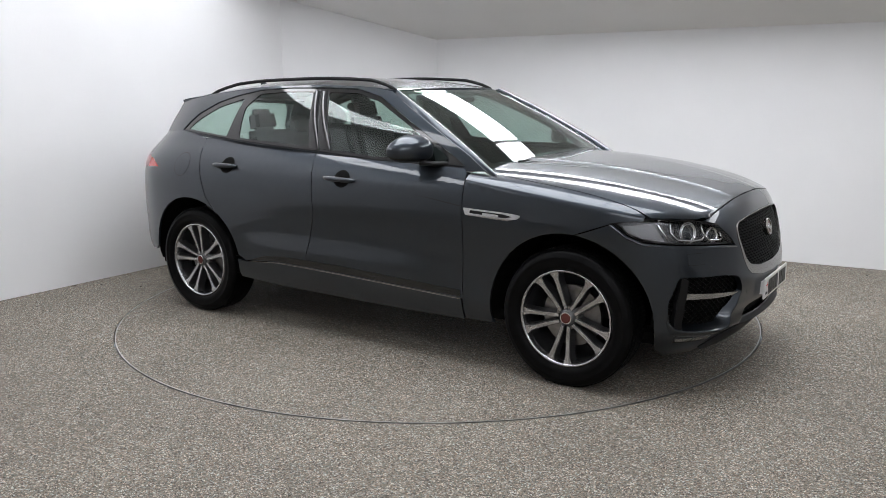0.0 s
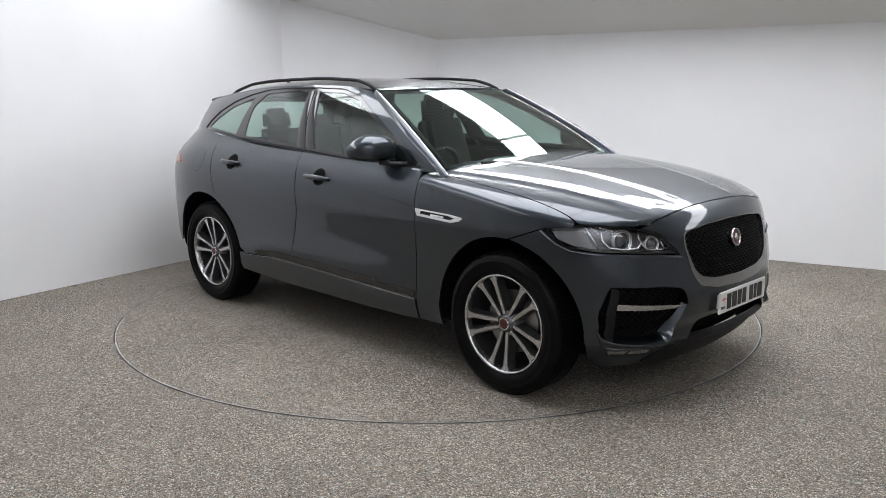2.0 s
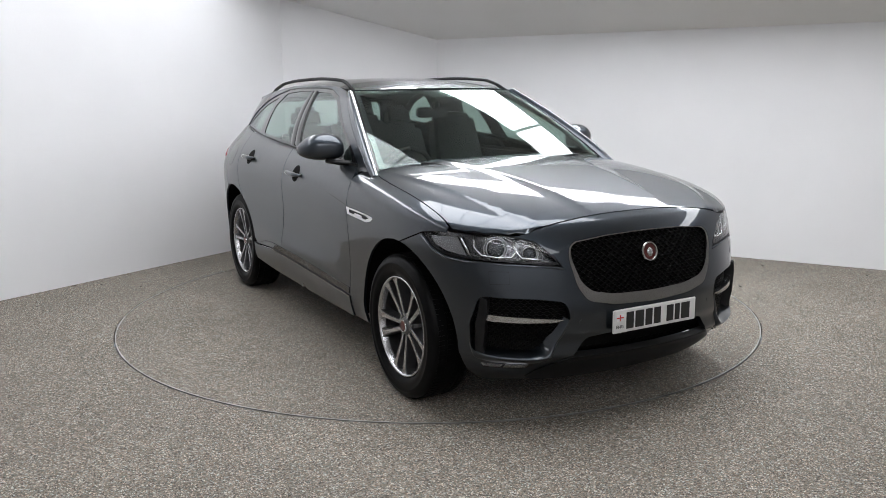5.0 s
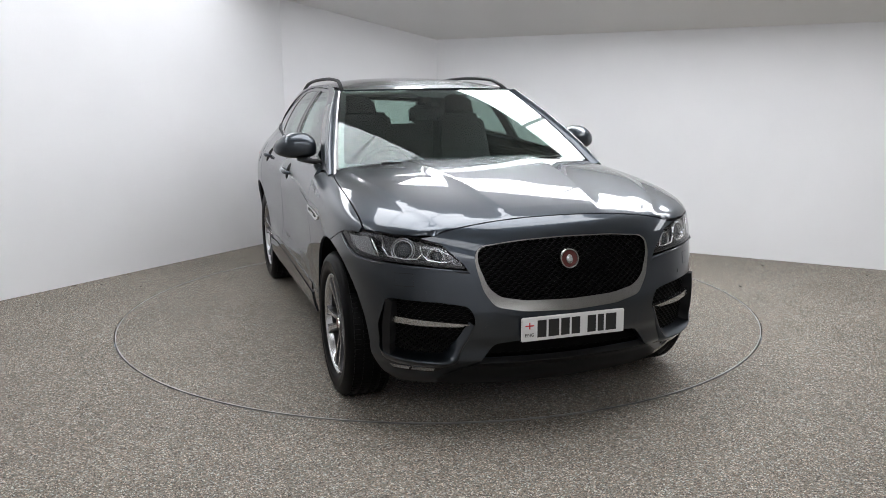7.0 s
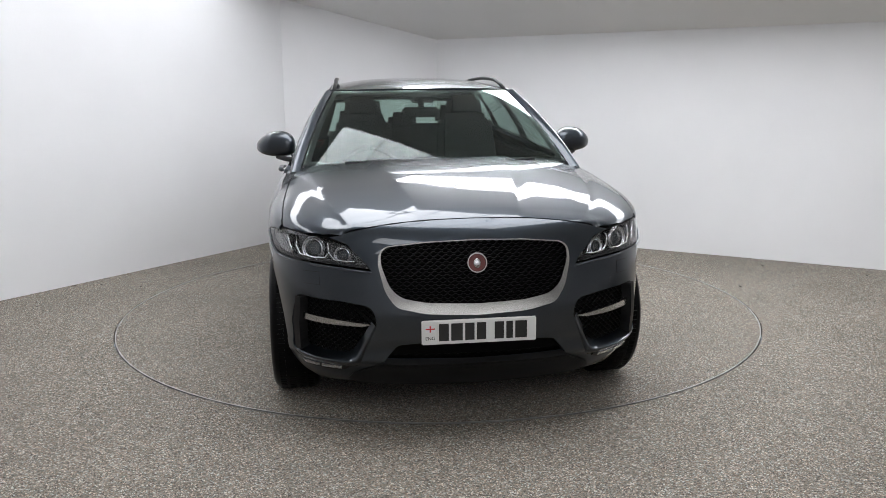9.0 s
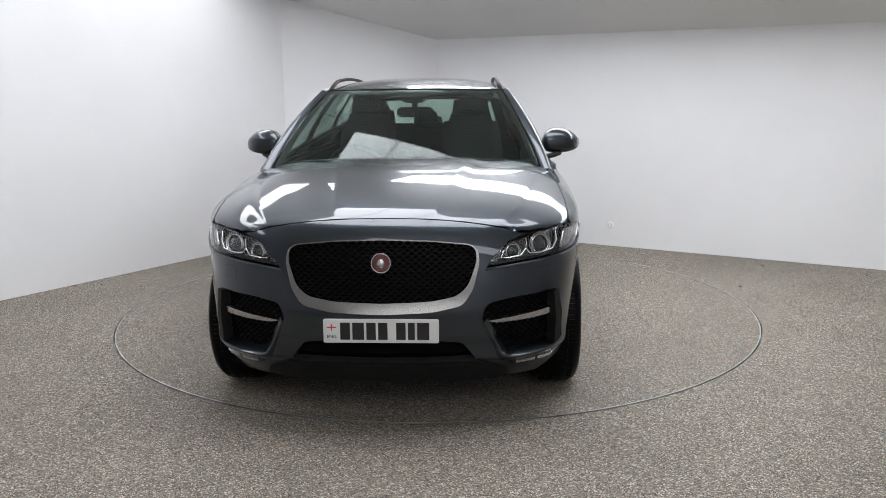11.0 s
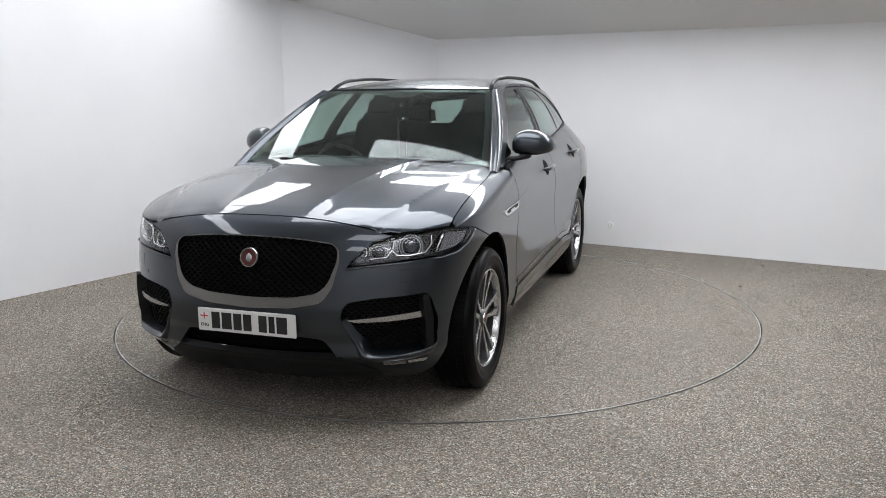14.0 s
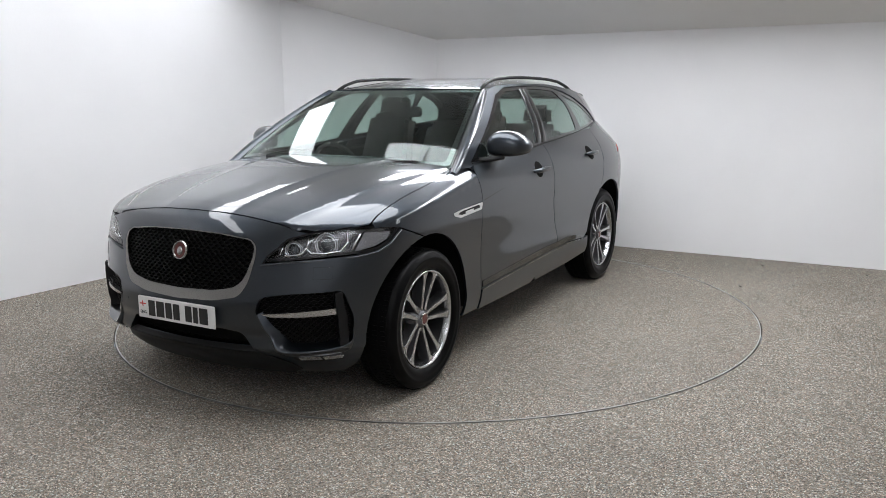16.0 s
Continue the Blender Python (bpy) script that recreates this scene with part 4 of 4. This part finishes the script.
def build_mirror(side):
    mr = tagged(new("door_mirror"), "body-coloured door mirror with black base")
    mr.parent = car
    c = Vector((.47, .953, 1.213))
    for name, zlo, zhi, mat in (("cap", -.055, 1.0, PAINT), ("base", -1.0, -.055, BLACK)):
        bm = bmesh.new()
        bmesh.ops.create_uvsphere(bm, u_segments=36, v_segments=24, radius=1)
        for v in bm.verts:
            x, y, z = v.co
            fx = math.copysign(abs(x) ** .8, x)
            x2 = fx * (.10 if x > 0 else .045)
            v.co = (x2 + .0 * y - .05 * (y + .3), math.copysign(abs(y) ** .7, y) * .122, (abs(z) ** .85 * .092 * (1 - .46 * max(y + .15, 0) ** 1.4) if z > 0 else -abs(z) ** .55 * .066 * (1 - .2 * max(y, 0))))
        cut = (zlo if name == "cap" else zhi) * .5 - .012
        bmesh.ops.bisect_plane(bm, geom=bm.verts[:] + bm.edges[:] + bm.faces[:], plane_co=(0, 0, cut), plane_no=(.12, 0, 1), clear_inner=name == "cap", clear_outer=name == "base")
        sc = 1.0 if name == "cap" else .985
        bmesh.ops.transform(bm, matrix=Matrix.Translation((c.x, c.y * side, c.z)) @ Matrix.Diagonal((sc, sc * side, sc, 1)), verts=bm.verts[:])
        if side < 0:
            bmesh.ops.reverse_faces(bm, faces=bm.faces[:])
        part(name, bm, mat, mr, "", True)
    v, f = tube([(.52, .93 * side, 1.148), (.58, .89 * side, 1.138), (.66, .80 * side, 1.132)], [.030, .026, .03], 10, .55)
    mesh_object("arm", v, f, BLACK, mr, "", True)


def build_roof():
    half = [(.168, 0), (.158, .3), (.13, .5), (.10, .592), (.09, .604)]
    xs = [0.0, -.3, -.6, -1.0, -1.4, -1.7, -1.93]
    half += [(x, float(roof_half(x)) - .004) for x in xs] + [(-1.99, .3), (-2.0, 0)]
    o = half + [(x, -y) for x, y in reversed(half) if y > 0]
    panel("roof", o, roof, PAINT, car, [], 0.05, 0.02)
    panel("windscreen", [(-.945, .005), (.945, .005), (.945, .985), (-.945, .985)], screen, GLASS, car, [], 0.06, 0.005, 0.002, "clear windscreen glass", solid=True)
    panel("windscreen_border", [(-.96, 0), (.96, 0), (.96, 1), (-.96, 1)], screen, GLOSS_BLACK, car, [rounded([(-.905, .06), (.905, .06), (.90, .945), (.22, .945), (.12, .88), (-.12, .88), (-.22, .945), (-.90, .945)], .03)], 0.06, 0.0, -0.006, "black windscreen border")
    panel("rear_window", [(-.97, .03), (.97, .03), (.97, .97), (-.97, .97)], back_screen, GLASS_DARK, car, [], 0.08, 0.004, 0.0, "tinted rear window", middle=(-1.5, 0, 1.2), solid=True)
    panel("tailgate_frame", [(-1.08, -.04), (1.08, -.04), (1.08, 1.02), (-1.08, 1.02)], back_screen, PAINT, car, [[(-.95, .06), (.95, .06), (.95, .94), (-.95, .94)]], 0.06, 0.015, -0.003, middle=(-1.5, 0, 1.2))
    # pillars beside the windscreen, and the spoiler over the rear window
    edge_v = np.array((-.08, 0, .18, .655, .90, 1.0))
    edge_x, edge_z = np.array((.965, .905, .79, .405, .20, .115)), np.array((1.072, 1.108, 1.186, 1.388, 1.490, 1.536))

    def pillar(u, v):
        """From the windscreen's edge (u = 0) to the side frame (u = 1)."""
        x, z = np.interp(v, edge_v, edge_x), np.interp(v, edge_v, edge_z)
        a, b = screen(np.full_like(x, .957), v), glass_side(x, z)
        bow = np.sin(np.pi * np.clip(u, 0, 1) ** .6)[..., None] * np.array((.018, .022, .012))
        return a + (b - a) * u[..., None] + bow + np.array((.002, .003, .002))
    for sd in (1, -1):
        panel("windscreen_pillar", [(0, -.07), (1.0, -.07), (1.0, .98), (0, .98)], lambda u, v: pillar(np.asarray(u, float), np.asarray(v, float)), PAINT, car, [], 0.06, 0.006, 0.0, "", sd, middle=(0, 0, 1.0))

    def spoiler(x, y):
        k = np.clip((-1.66 - x) / .30, 0, 1)
        p = roof(x, y)
        p[..., 2] += .004 + .022 * k * k * (3 - 2 * k)
        return p
    half = [(-1.68, 0), (-1.68, .3), (-1.69, .545), (-1.80, .545), (-1.94, .53), (-1.99, .47), (-2.05, .3), (-2.07, 0)]
    panel("roof_spoiler", half + [(x, -y) for x, y in reversed(half) if y > 0], spoiler, PAINT, car, [], 0.04, 0.03, 0.0, "body-coloured roof spoiler over the rear window")
    # tailgate and rear bumper
    s0 = sig_x(-2.12, .9)
    end = sig_x(-2.9, .6)
    k = [(s0, 1.12), (s0, .40), (end - .002, .40), (end - .002, 1.14)]
    for sd in (1, -1):
        panel("tail_panel", k, body, PAINT, car, [], 0.07, 0.015, 0.0, "", sd)
    bm = bmesh.new()
    add_box(bm, (-.05, 0, .30), (3.9, 1.55, .10), bevel=.03)
    part("underbody", bm, MATT_BLACK, car)


def build_wheel(x, side, turn):
    wheel = tagged(new("wheel"), "alloy wheel with black tyre")
    wheel.parent = car
    yc = .832 if x > 0 else .795
    wheel.matrix_basis = pose(x, yc * side, AXZ, 0, 0, 0) @ (Matrix.Diagonal((1, 1, 1, 1)) if side > 0 else pose(0, 0, 0, 0, 0, 180))
    # local +y is outwards
    prof = [(.262, -.10), (.30, -.118), (.345, -.112), (.364, -.098), (.370, -.07), (.372, 0), (.370, .07), (.364, .098), (.350, .113), (.334, .118), (.331, .1205), (.322, .1215), (.319, .1195), (.300, .1205), (.285, .118), (.268, .108), (.262, .098)]
    v, f = lathe(prof, 96)
    mesh_object("tyre", v, f, RUBBER, wheel, "", True)
    bm = bmesh.new()
    for i in range(96):
        a = 2 * math.pi * i / 96
        for y, w in ((-.068, .03), (-.024, .03), (.024, .03), (.068, .03)):
            rr = .3705
            mm = Matrix.Rotation(a + (.02 if y > 0 else 0), 4, "Y")
            add_box(bm, (0, y, rr), (.017, w, .005), mm @ Matrix.Rotation(0, 4, "Z"))
    part("tread", bm, RUBBER, wheel)
    v, f = lathe([(.252, .085), (.262, .100), (.258, .106), (.250, .104), (.246, .096), (.2405, .068)], 96)
    rim = mesh_object("rim", v, f, ALLOY, wheel, "machined silver and dark grey alloy rim", True)
    v, f = lathe([(.2405, .07), (.237, .02), (.234, -.09), (.06, -.095)], 64)
    mesh_object("barrel", v, f, ALLOY_DARK, rim, "", True)
    # ten spokes in five pairs: dark flanks with a machined face
    for i in range(5):
        for k in (-1, 1):
            base = turn + 2 * math.pi * i / 5
            d0 = Vector((math.cos(base), 0, math.sin(base)))
            n0 = Vector((-math.sin(base), 0, math.cos(base)))
            st = []
            for j in range(9):
                t = j / 8
                r = .050 + (.246 - .050) * t
                lat = .017 + .034 * t ** 1.15
                p = d0 * math.sqrt(max(r * r - lat * lat, 0)) + n0 * lat * k
                half = .0078 + .0030 * t + .014 * max(0, (t - .80) / .20) ** 1.5
                st.append((p, half, .074 + .020 * t ** 1.4))
            for name, mat, lift, depth, shrink in (("spoke_face", ALLOY, .002, .004, .0), ("spoke", ALLOY_DARK, 0, .055, -.003)):
                vs, fs = [], []
                for j, (p, half, y) in enumerate(st):
                    d = (st[min(j + 1, 8)][0] - st[max(j - 1, 0)][0]).normalized()
                    n = Vector((-d.z, 0, d.x))
                    h = half - shrink
                    for sgn, yy in ((-1, y + lift), (1, y + lift), (1, y + lift - depth), (-1, y + lift - depth)):
                        hh = h + (.006 if yy < y - .01 else 0)
                        vs.append(p + n * hh * sgn + Vector((0, yy, 0)))
                for j in range(8):
                    for e in range(4):
                        q = (e + 1) % 4
                        fs.append((4 * j + e, 4 * j + q, 4 * j + 4 + q, 4 * j + 4 + e))
                fs += [(0, 1, 2, 3), (32, 35, 34, 33)]
                mesh_object(name, vs, fs, mat, rim)
    v, f = lathe([(.030, .086), (.035, .084), (.043, .078), (.047, .066), (.070, .058), (.072, .0)], 40)
    mesh_object("hub", v, f, ALLOY_DARK, rim, "", True)
    v, f = lathe([(.0001, .090), (.020, .0905), (.028, .089), (.031, .085), (.031, .07)], 32)
    mesh_object("centre_cap", v, f, EMBLEM, rim, "red-brown centre cap", True)
    v, f = lathe([(.027, .0905), (.0315, .0905), (.033, .084), (.027, .084)], 32)
    mesh_object("cap_ring", v, f, BRIGHT, rim)
    for i in range(5):
        a = turn + 2 * math.pi * (i + .5) / 5
        v, f = lathe([(.0001, .073), (.0085, .073), (.0105, .069), (.0105, .05)], 12)
        mesh_object("wheel_nut", [(p[0] + .057 * math.cos(a), p[1], p[2] + .057 * math.sin(a)) for p in v], f, STEEL, rim)
    v, f = lathe([(.06, .005), (.06, .012), (.165, .012), (.165, -.012), (.06, -.012)], 48)
    mesh_object("brake_disc", v, f, STEEL, wheel)
    # liner of the arch
    n = 28
    vs, fs = [], []
    for i in range(n + 1):
        a = radians(-5 + 190 * i / n)
        for y in (.93, .45):
            lx, lz = x + (ARCH + .008) * math.cos(a), AXZ + (ARCH + .006) * math.sin(a)
            vs.append((lx, (min(y, float(side_y(lx, lz)) - .012)) * side, lz))
    k = len(vs)
    for i in range(n):
        fs.append((2 * i, 2 * i + 1, 2 * i + 3, 2 * i + 2))
    vs += [(x - .46, .45 * side, .29), (x + .46, .45 * side, .29), (x + .46, .45 * side, .85), (x - .46, .45 * side, .85)]
    fs.append((k, k + 1, k + 2, k + 3))
    mesh_object("arch_liner", vs, fs, MATT_BLACK, car)


def build_fittings():
    for side in (1, -1):
        flap = by((.70, .745), (.70, .69), (.77, .69), (.77, .745))
        panel("washer_flap_gap", grow(flap, .0022), body, BLACK, car, [], 0.02, 0.0, 0.0006, "", side)
        panel("washer_flap", rounded(flap, .006), body, PAINT, car, [], 0.02, 0.003, 0.0016, "headlamp washer flap", side)
        for y, z in ((.40, .505), (.66, .665)):
            ring = [(sig_y(y, z) + .011 * math.cos(a), z + .011 * math.sin(a)) for a in np.linspace(0, 2 * math.pi, 16, endpoint=False)]
            panel("parking_sensor", ring, body, PAINT, car, [], 0.02, 0.003, 0.0015, "", side)
        # wiper resting at the foot of the screen
        u = np.linspace(.10, .72, 12) if side > 0 else np.linspace(-.66, .02, 12)
        p = screen(u, np.full(12, .045)) + np.array([.006, 0, .012])
        v, f = tube([tuple(q) for q in p], .007, 6)
        mesh_object("wiper", v, f, BLACK, car, "black windscreen wiper", True)
        # shade of the crease from the side vent into the door, painted as a black line
        seam = bx((.80, .918), (.62, .945), (.47, .965), (.62, .949), (.80, .923))
        panel("crease_shade", seam, body, BLACK, car, [], 0.03, 0.0, 0.0008, "", side)
    bm = bmesh.new()
    prof = [(-1.50, 0), (-1.62, .0), (-1.655, .05), (-1.64, .055), (-1.58, .03)]
    base = float(roof(np.array([-1.57]), np.array([0.0]))[0, 2]) - .004
    a = [bm.verts.new((x, -.016 + .010 * (z > .02), base + z)) for x, z in prof]
    b = [bm.verts.new((x, .016 - .010 * (z > .02), base + z)) for x, z in prof]
    for i in range(5):
        j = (i + 1) % 5
        bm.faces.new((a[i], a[j], b[j], b[i]))
    bm.faces.new(a[::-1])
    bm.faces.new(b)
    part("aerial_fin", bm, PAINT, car, "small roof aerial fin")


def build_interior():
    def cushion(bm, size, m, bevel, taper):
        """A padded block, narrower towards its top."""
        add_box(bm, (0, 0, size[2] / 2), size, None, bevel)
        for v in bm.verts:
            k = v.co.z / size[2]
            v.co.y *= 1 - taper * k * k
            v.co.x += .02 * math.cos(v.co.y / size[1] * math.pi) * (1 if v.co.x > 0 else 0)
        bmesh.ops.transform(bm, matrix=m, verts=bm.verts[:])

    def seat(x, y, name, wide, tall, taper):
        s = tagged(new(name), "black leather car seat with headrest")
        s.parent = car
        bm = bmesh.new()
        add_box(bm, (x + .05, y, .66), (.52, wide, .18), bevel=.05)
        part("cushion", bm, SEAT, s, "", True)
        bm = bmesh.new()
        cushion(bm, (.13, wide - .02, tall), Matrix.Translation((x - .2, y, .70)) @ Matrix.Rotation(radians(-18), 4, "Y"), .055, taper)
        part("backrest", bm, SEAT, s, "", True)
        return s

    def headrest(x, y, z, wide, parent):
        bm = bmesh.new()
        cushion(bm, (.09, wide, .17), Matrix.Translation((x, y, z)) @ Matrix.Rotation(radians(-12), 4, "Y"), .04, .15)
        for k in (-.05, .05):
            add_box(bm, (x, y + k, z - .03), (.012, .012, .10))
        part("headrest", bm, SEAT, parent, "", True)
    for y in (.37, -.37):
        headrest(-.325, y, 1.335, .27, seat(.10, y, "front_seat", .52, .70, .26))
    s = seat(-.85, 0, "rear_seat", 1.34, .59, .10)
    for y in (.40, 0, -.40):
        headrest(-1.23, y, 1.245 if y else 1.19, .25, s)
    bm = bmesh.new()
    dash = [(1.02, 1.06), (.72, 1.085), (.56, 1.06), (.50, .98), (.52, .80), (.6, .65), (1.0, .65)]
    a = [bm.verts.new((x, -.74, z)) for x, z in dash]
    b = [bm.verts.new((x, .74, z)) for x, z in dash]
    for i in range(len(dash)):
        j = (i + 1) % len(dash)
        bm.faces.new((a[i], a[j], b[j], b[i]))
    bm.faces.new(a[::-1])
    bm.faces.new(b)
    part("dashboard", bm, SEAT, car, "black soft dashboard")
    # steering wheel on the car's right
    m = Matrix.Translation((.40, -.37, 1.02)) @ Matrix.Rotation(radians(-65), 4, "Y")
    pts = [m @ Vector((.185 * math.cos(t), .185 * math.sin(t), 0)) for t in np.linspace(0, 2 * math.pi, 33)]
    v, f = tube(pts, .015, 8)
    sw = mesh_object("steering_wheel", v, f, BLACK, car, "black steering wheel", True)
    bm = bmesh.new()
    add_box(bm, (0, 0, -.01), (.10, .14, .05), m, .02)
    add_box(bm, (0, 0, -.01), (.05, .34, .02), m, .008)
    part("steering_boss", bm, BLACK, sw, "", True)
    bm = bmesh.new()
    add_box(bm, (.10, 0, 1.395), (.03, .25, .07), bevel=.014)
    add_box(bm, (.14, 0, 1.46), (.03, .04, .10), bevel=.01)
    add_box(bm, (.22, 0, 1.475), (.12, .15, .03), bevel=.01)
    part("interior_mirror", bm, BLACK, car, "black interior mirror", True)
    bm = bmesh.new()
    add_box(bm, (-.65, 0, .45), (2.5, 1.44, .12))
    part("cabin_floor", bm, MATT_BLACK, car)
    for sd in (1, -1):
        bm = bmesh.new()
        add_box(bm, (-.35, .81 * sd, .80), (2.1, .06, .62), bevel=.02)
        part("door_lining", bm, SEAT, car)
    panel("headliner", [(.08, -.55), (.08, .55), (-1.8, .50), (-1.8, -.50)], roof, material("headlining", (.10, .10, .105), .9), car, [], 0.1, 0.0, -0.03, middle=(-.7, 0, 1.0))


build_nose()
build_grille()
build_plate()
build_bonnet()
build_roof()
for side in (1, -1):
    build_fog(side)
    build_headlight(side)
    build_sides(side)
    build_mirror(side)
    build_wheel(AXF, side, radians(31 if side > 0 else 62))
    build_wheel(AXR, side, radians(43 if side > 0 else 10))
build_fittings()
build_interior()


# ---- small things in the room ----


def build_socket():
    """A small white wall outlet low on the east wall."""
    d = Vector((0.8637, -0.5043, 0))
    n = Vector((*INTO, 0))
    at = Vector((1.657, 8.208, 0.205)) + n * 0.006
    m = Matrix((( d.x, n.x, 0, at.x), (d.y, n.y, 0, at.y), (0, 0, 1, at.z), (0, 0, 0, 1)))
    so = tagged(new("wall_outlet"), "small round white plastic wall outlet", "wall outlet")
    v, f = lathe([(.0001, .004), (.030, .004), (.035, .002), (.036, -.006)], 24)
    mesh_object("cover", [m @ Vector(p) for p in v], f, WHITE_PLASTIC, so, "", True)
    v, f = lathe([(.012, .0045), (.016, .006), (.020, .0045)], 20)
    mesh_object("ring", [m @ Vector(p) for p in v], f, material("grey_plastic", (.62, .62, .62), .5), so)


def build_debris():
    rng = random.Random(4)
    mat = material("dark_crumb", (.03, .025, .02), .8)
    spots = ((-2.785, 6.678), (-3.0, 6.646), (-2.437, 6.606), (2.8, 7.196), (3.512, 6.788), (2.335, 6.432))
    for x, y in spots:
        bm = bmesh.new()
        bmesh.ops.create_icosphere(bm, subdivisions=1, radius=1)
        for v in bm.verts:
            v.co *= rng.uniform(.7, 1.2)
        s = rng.uniform(.008, .016)
        bmesh.ops.transform(bm, matrix=Matrix.Translation((x, y, .003)) @ Matrix.Rotation(rng.uniform(0, 6), 4, "Z") @ Matrix.Diagonal((s * 1.6, s * .7, .004, 1)), verts=bm.verts[:])
        tagged(part("crumb", bm, mat), "small dark crumb of debris on the gravel floor", "debris", "crumbs on the floor")


build_socket()
build_debris()


def motions():
    rows_car, rows_table = [], []
    for i in range(33):
        t = i * 0.5
        a = -33.72 - 5.36 * t
        ca, sa = math.cos(radians(a)), math.sin(radians(a))
        ox, oy = 0.080, -0.134
        rows_car.append((t, pose(CENTRE[0] + ox * ca - oy * sa, CENTRE[1] + ox * sa + oy * ca, 0.0, 0, 0, a)))
        rows_table.append((t, pose(CENTRE[0], CENTRE[1], 0, 0, 0, a)))
    walk(car, rows_car)
    walk(turntable, rows_table)


motions()
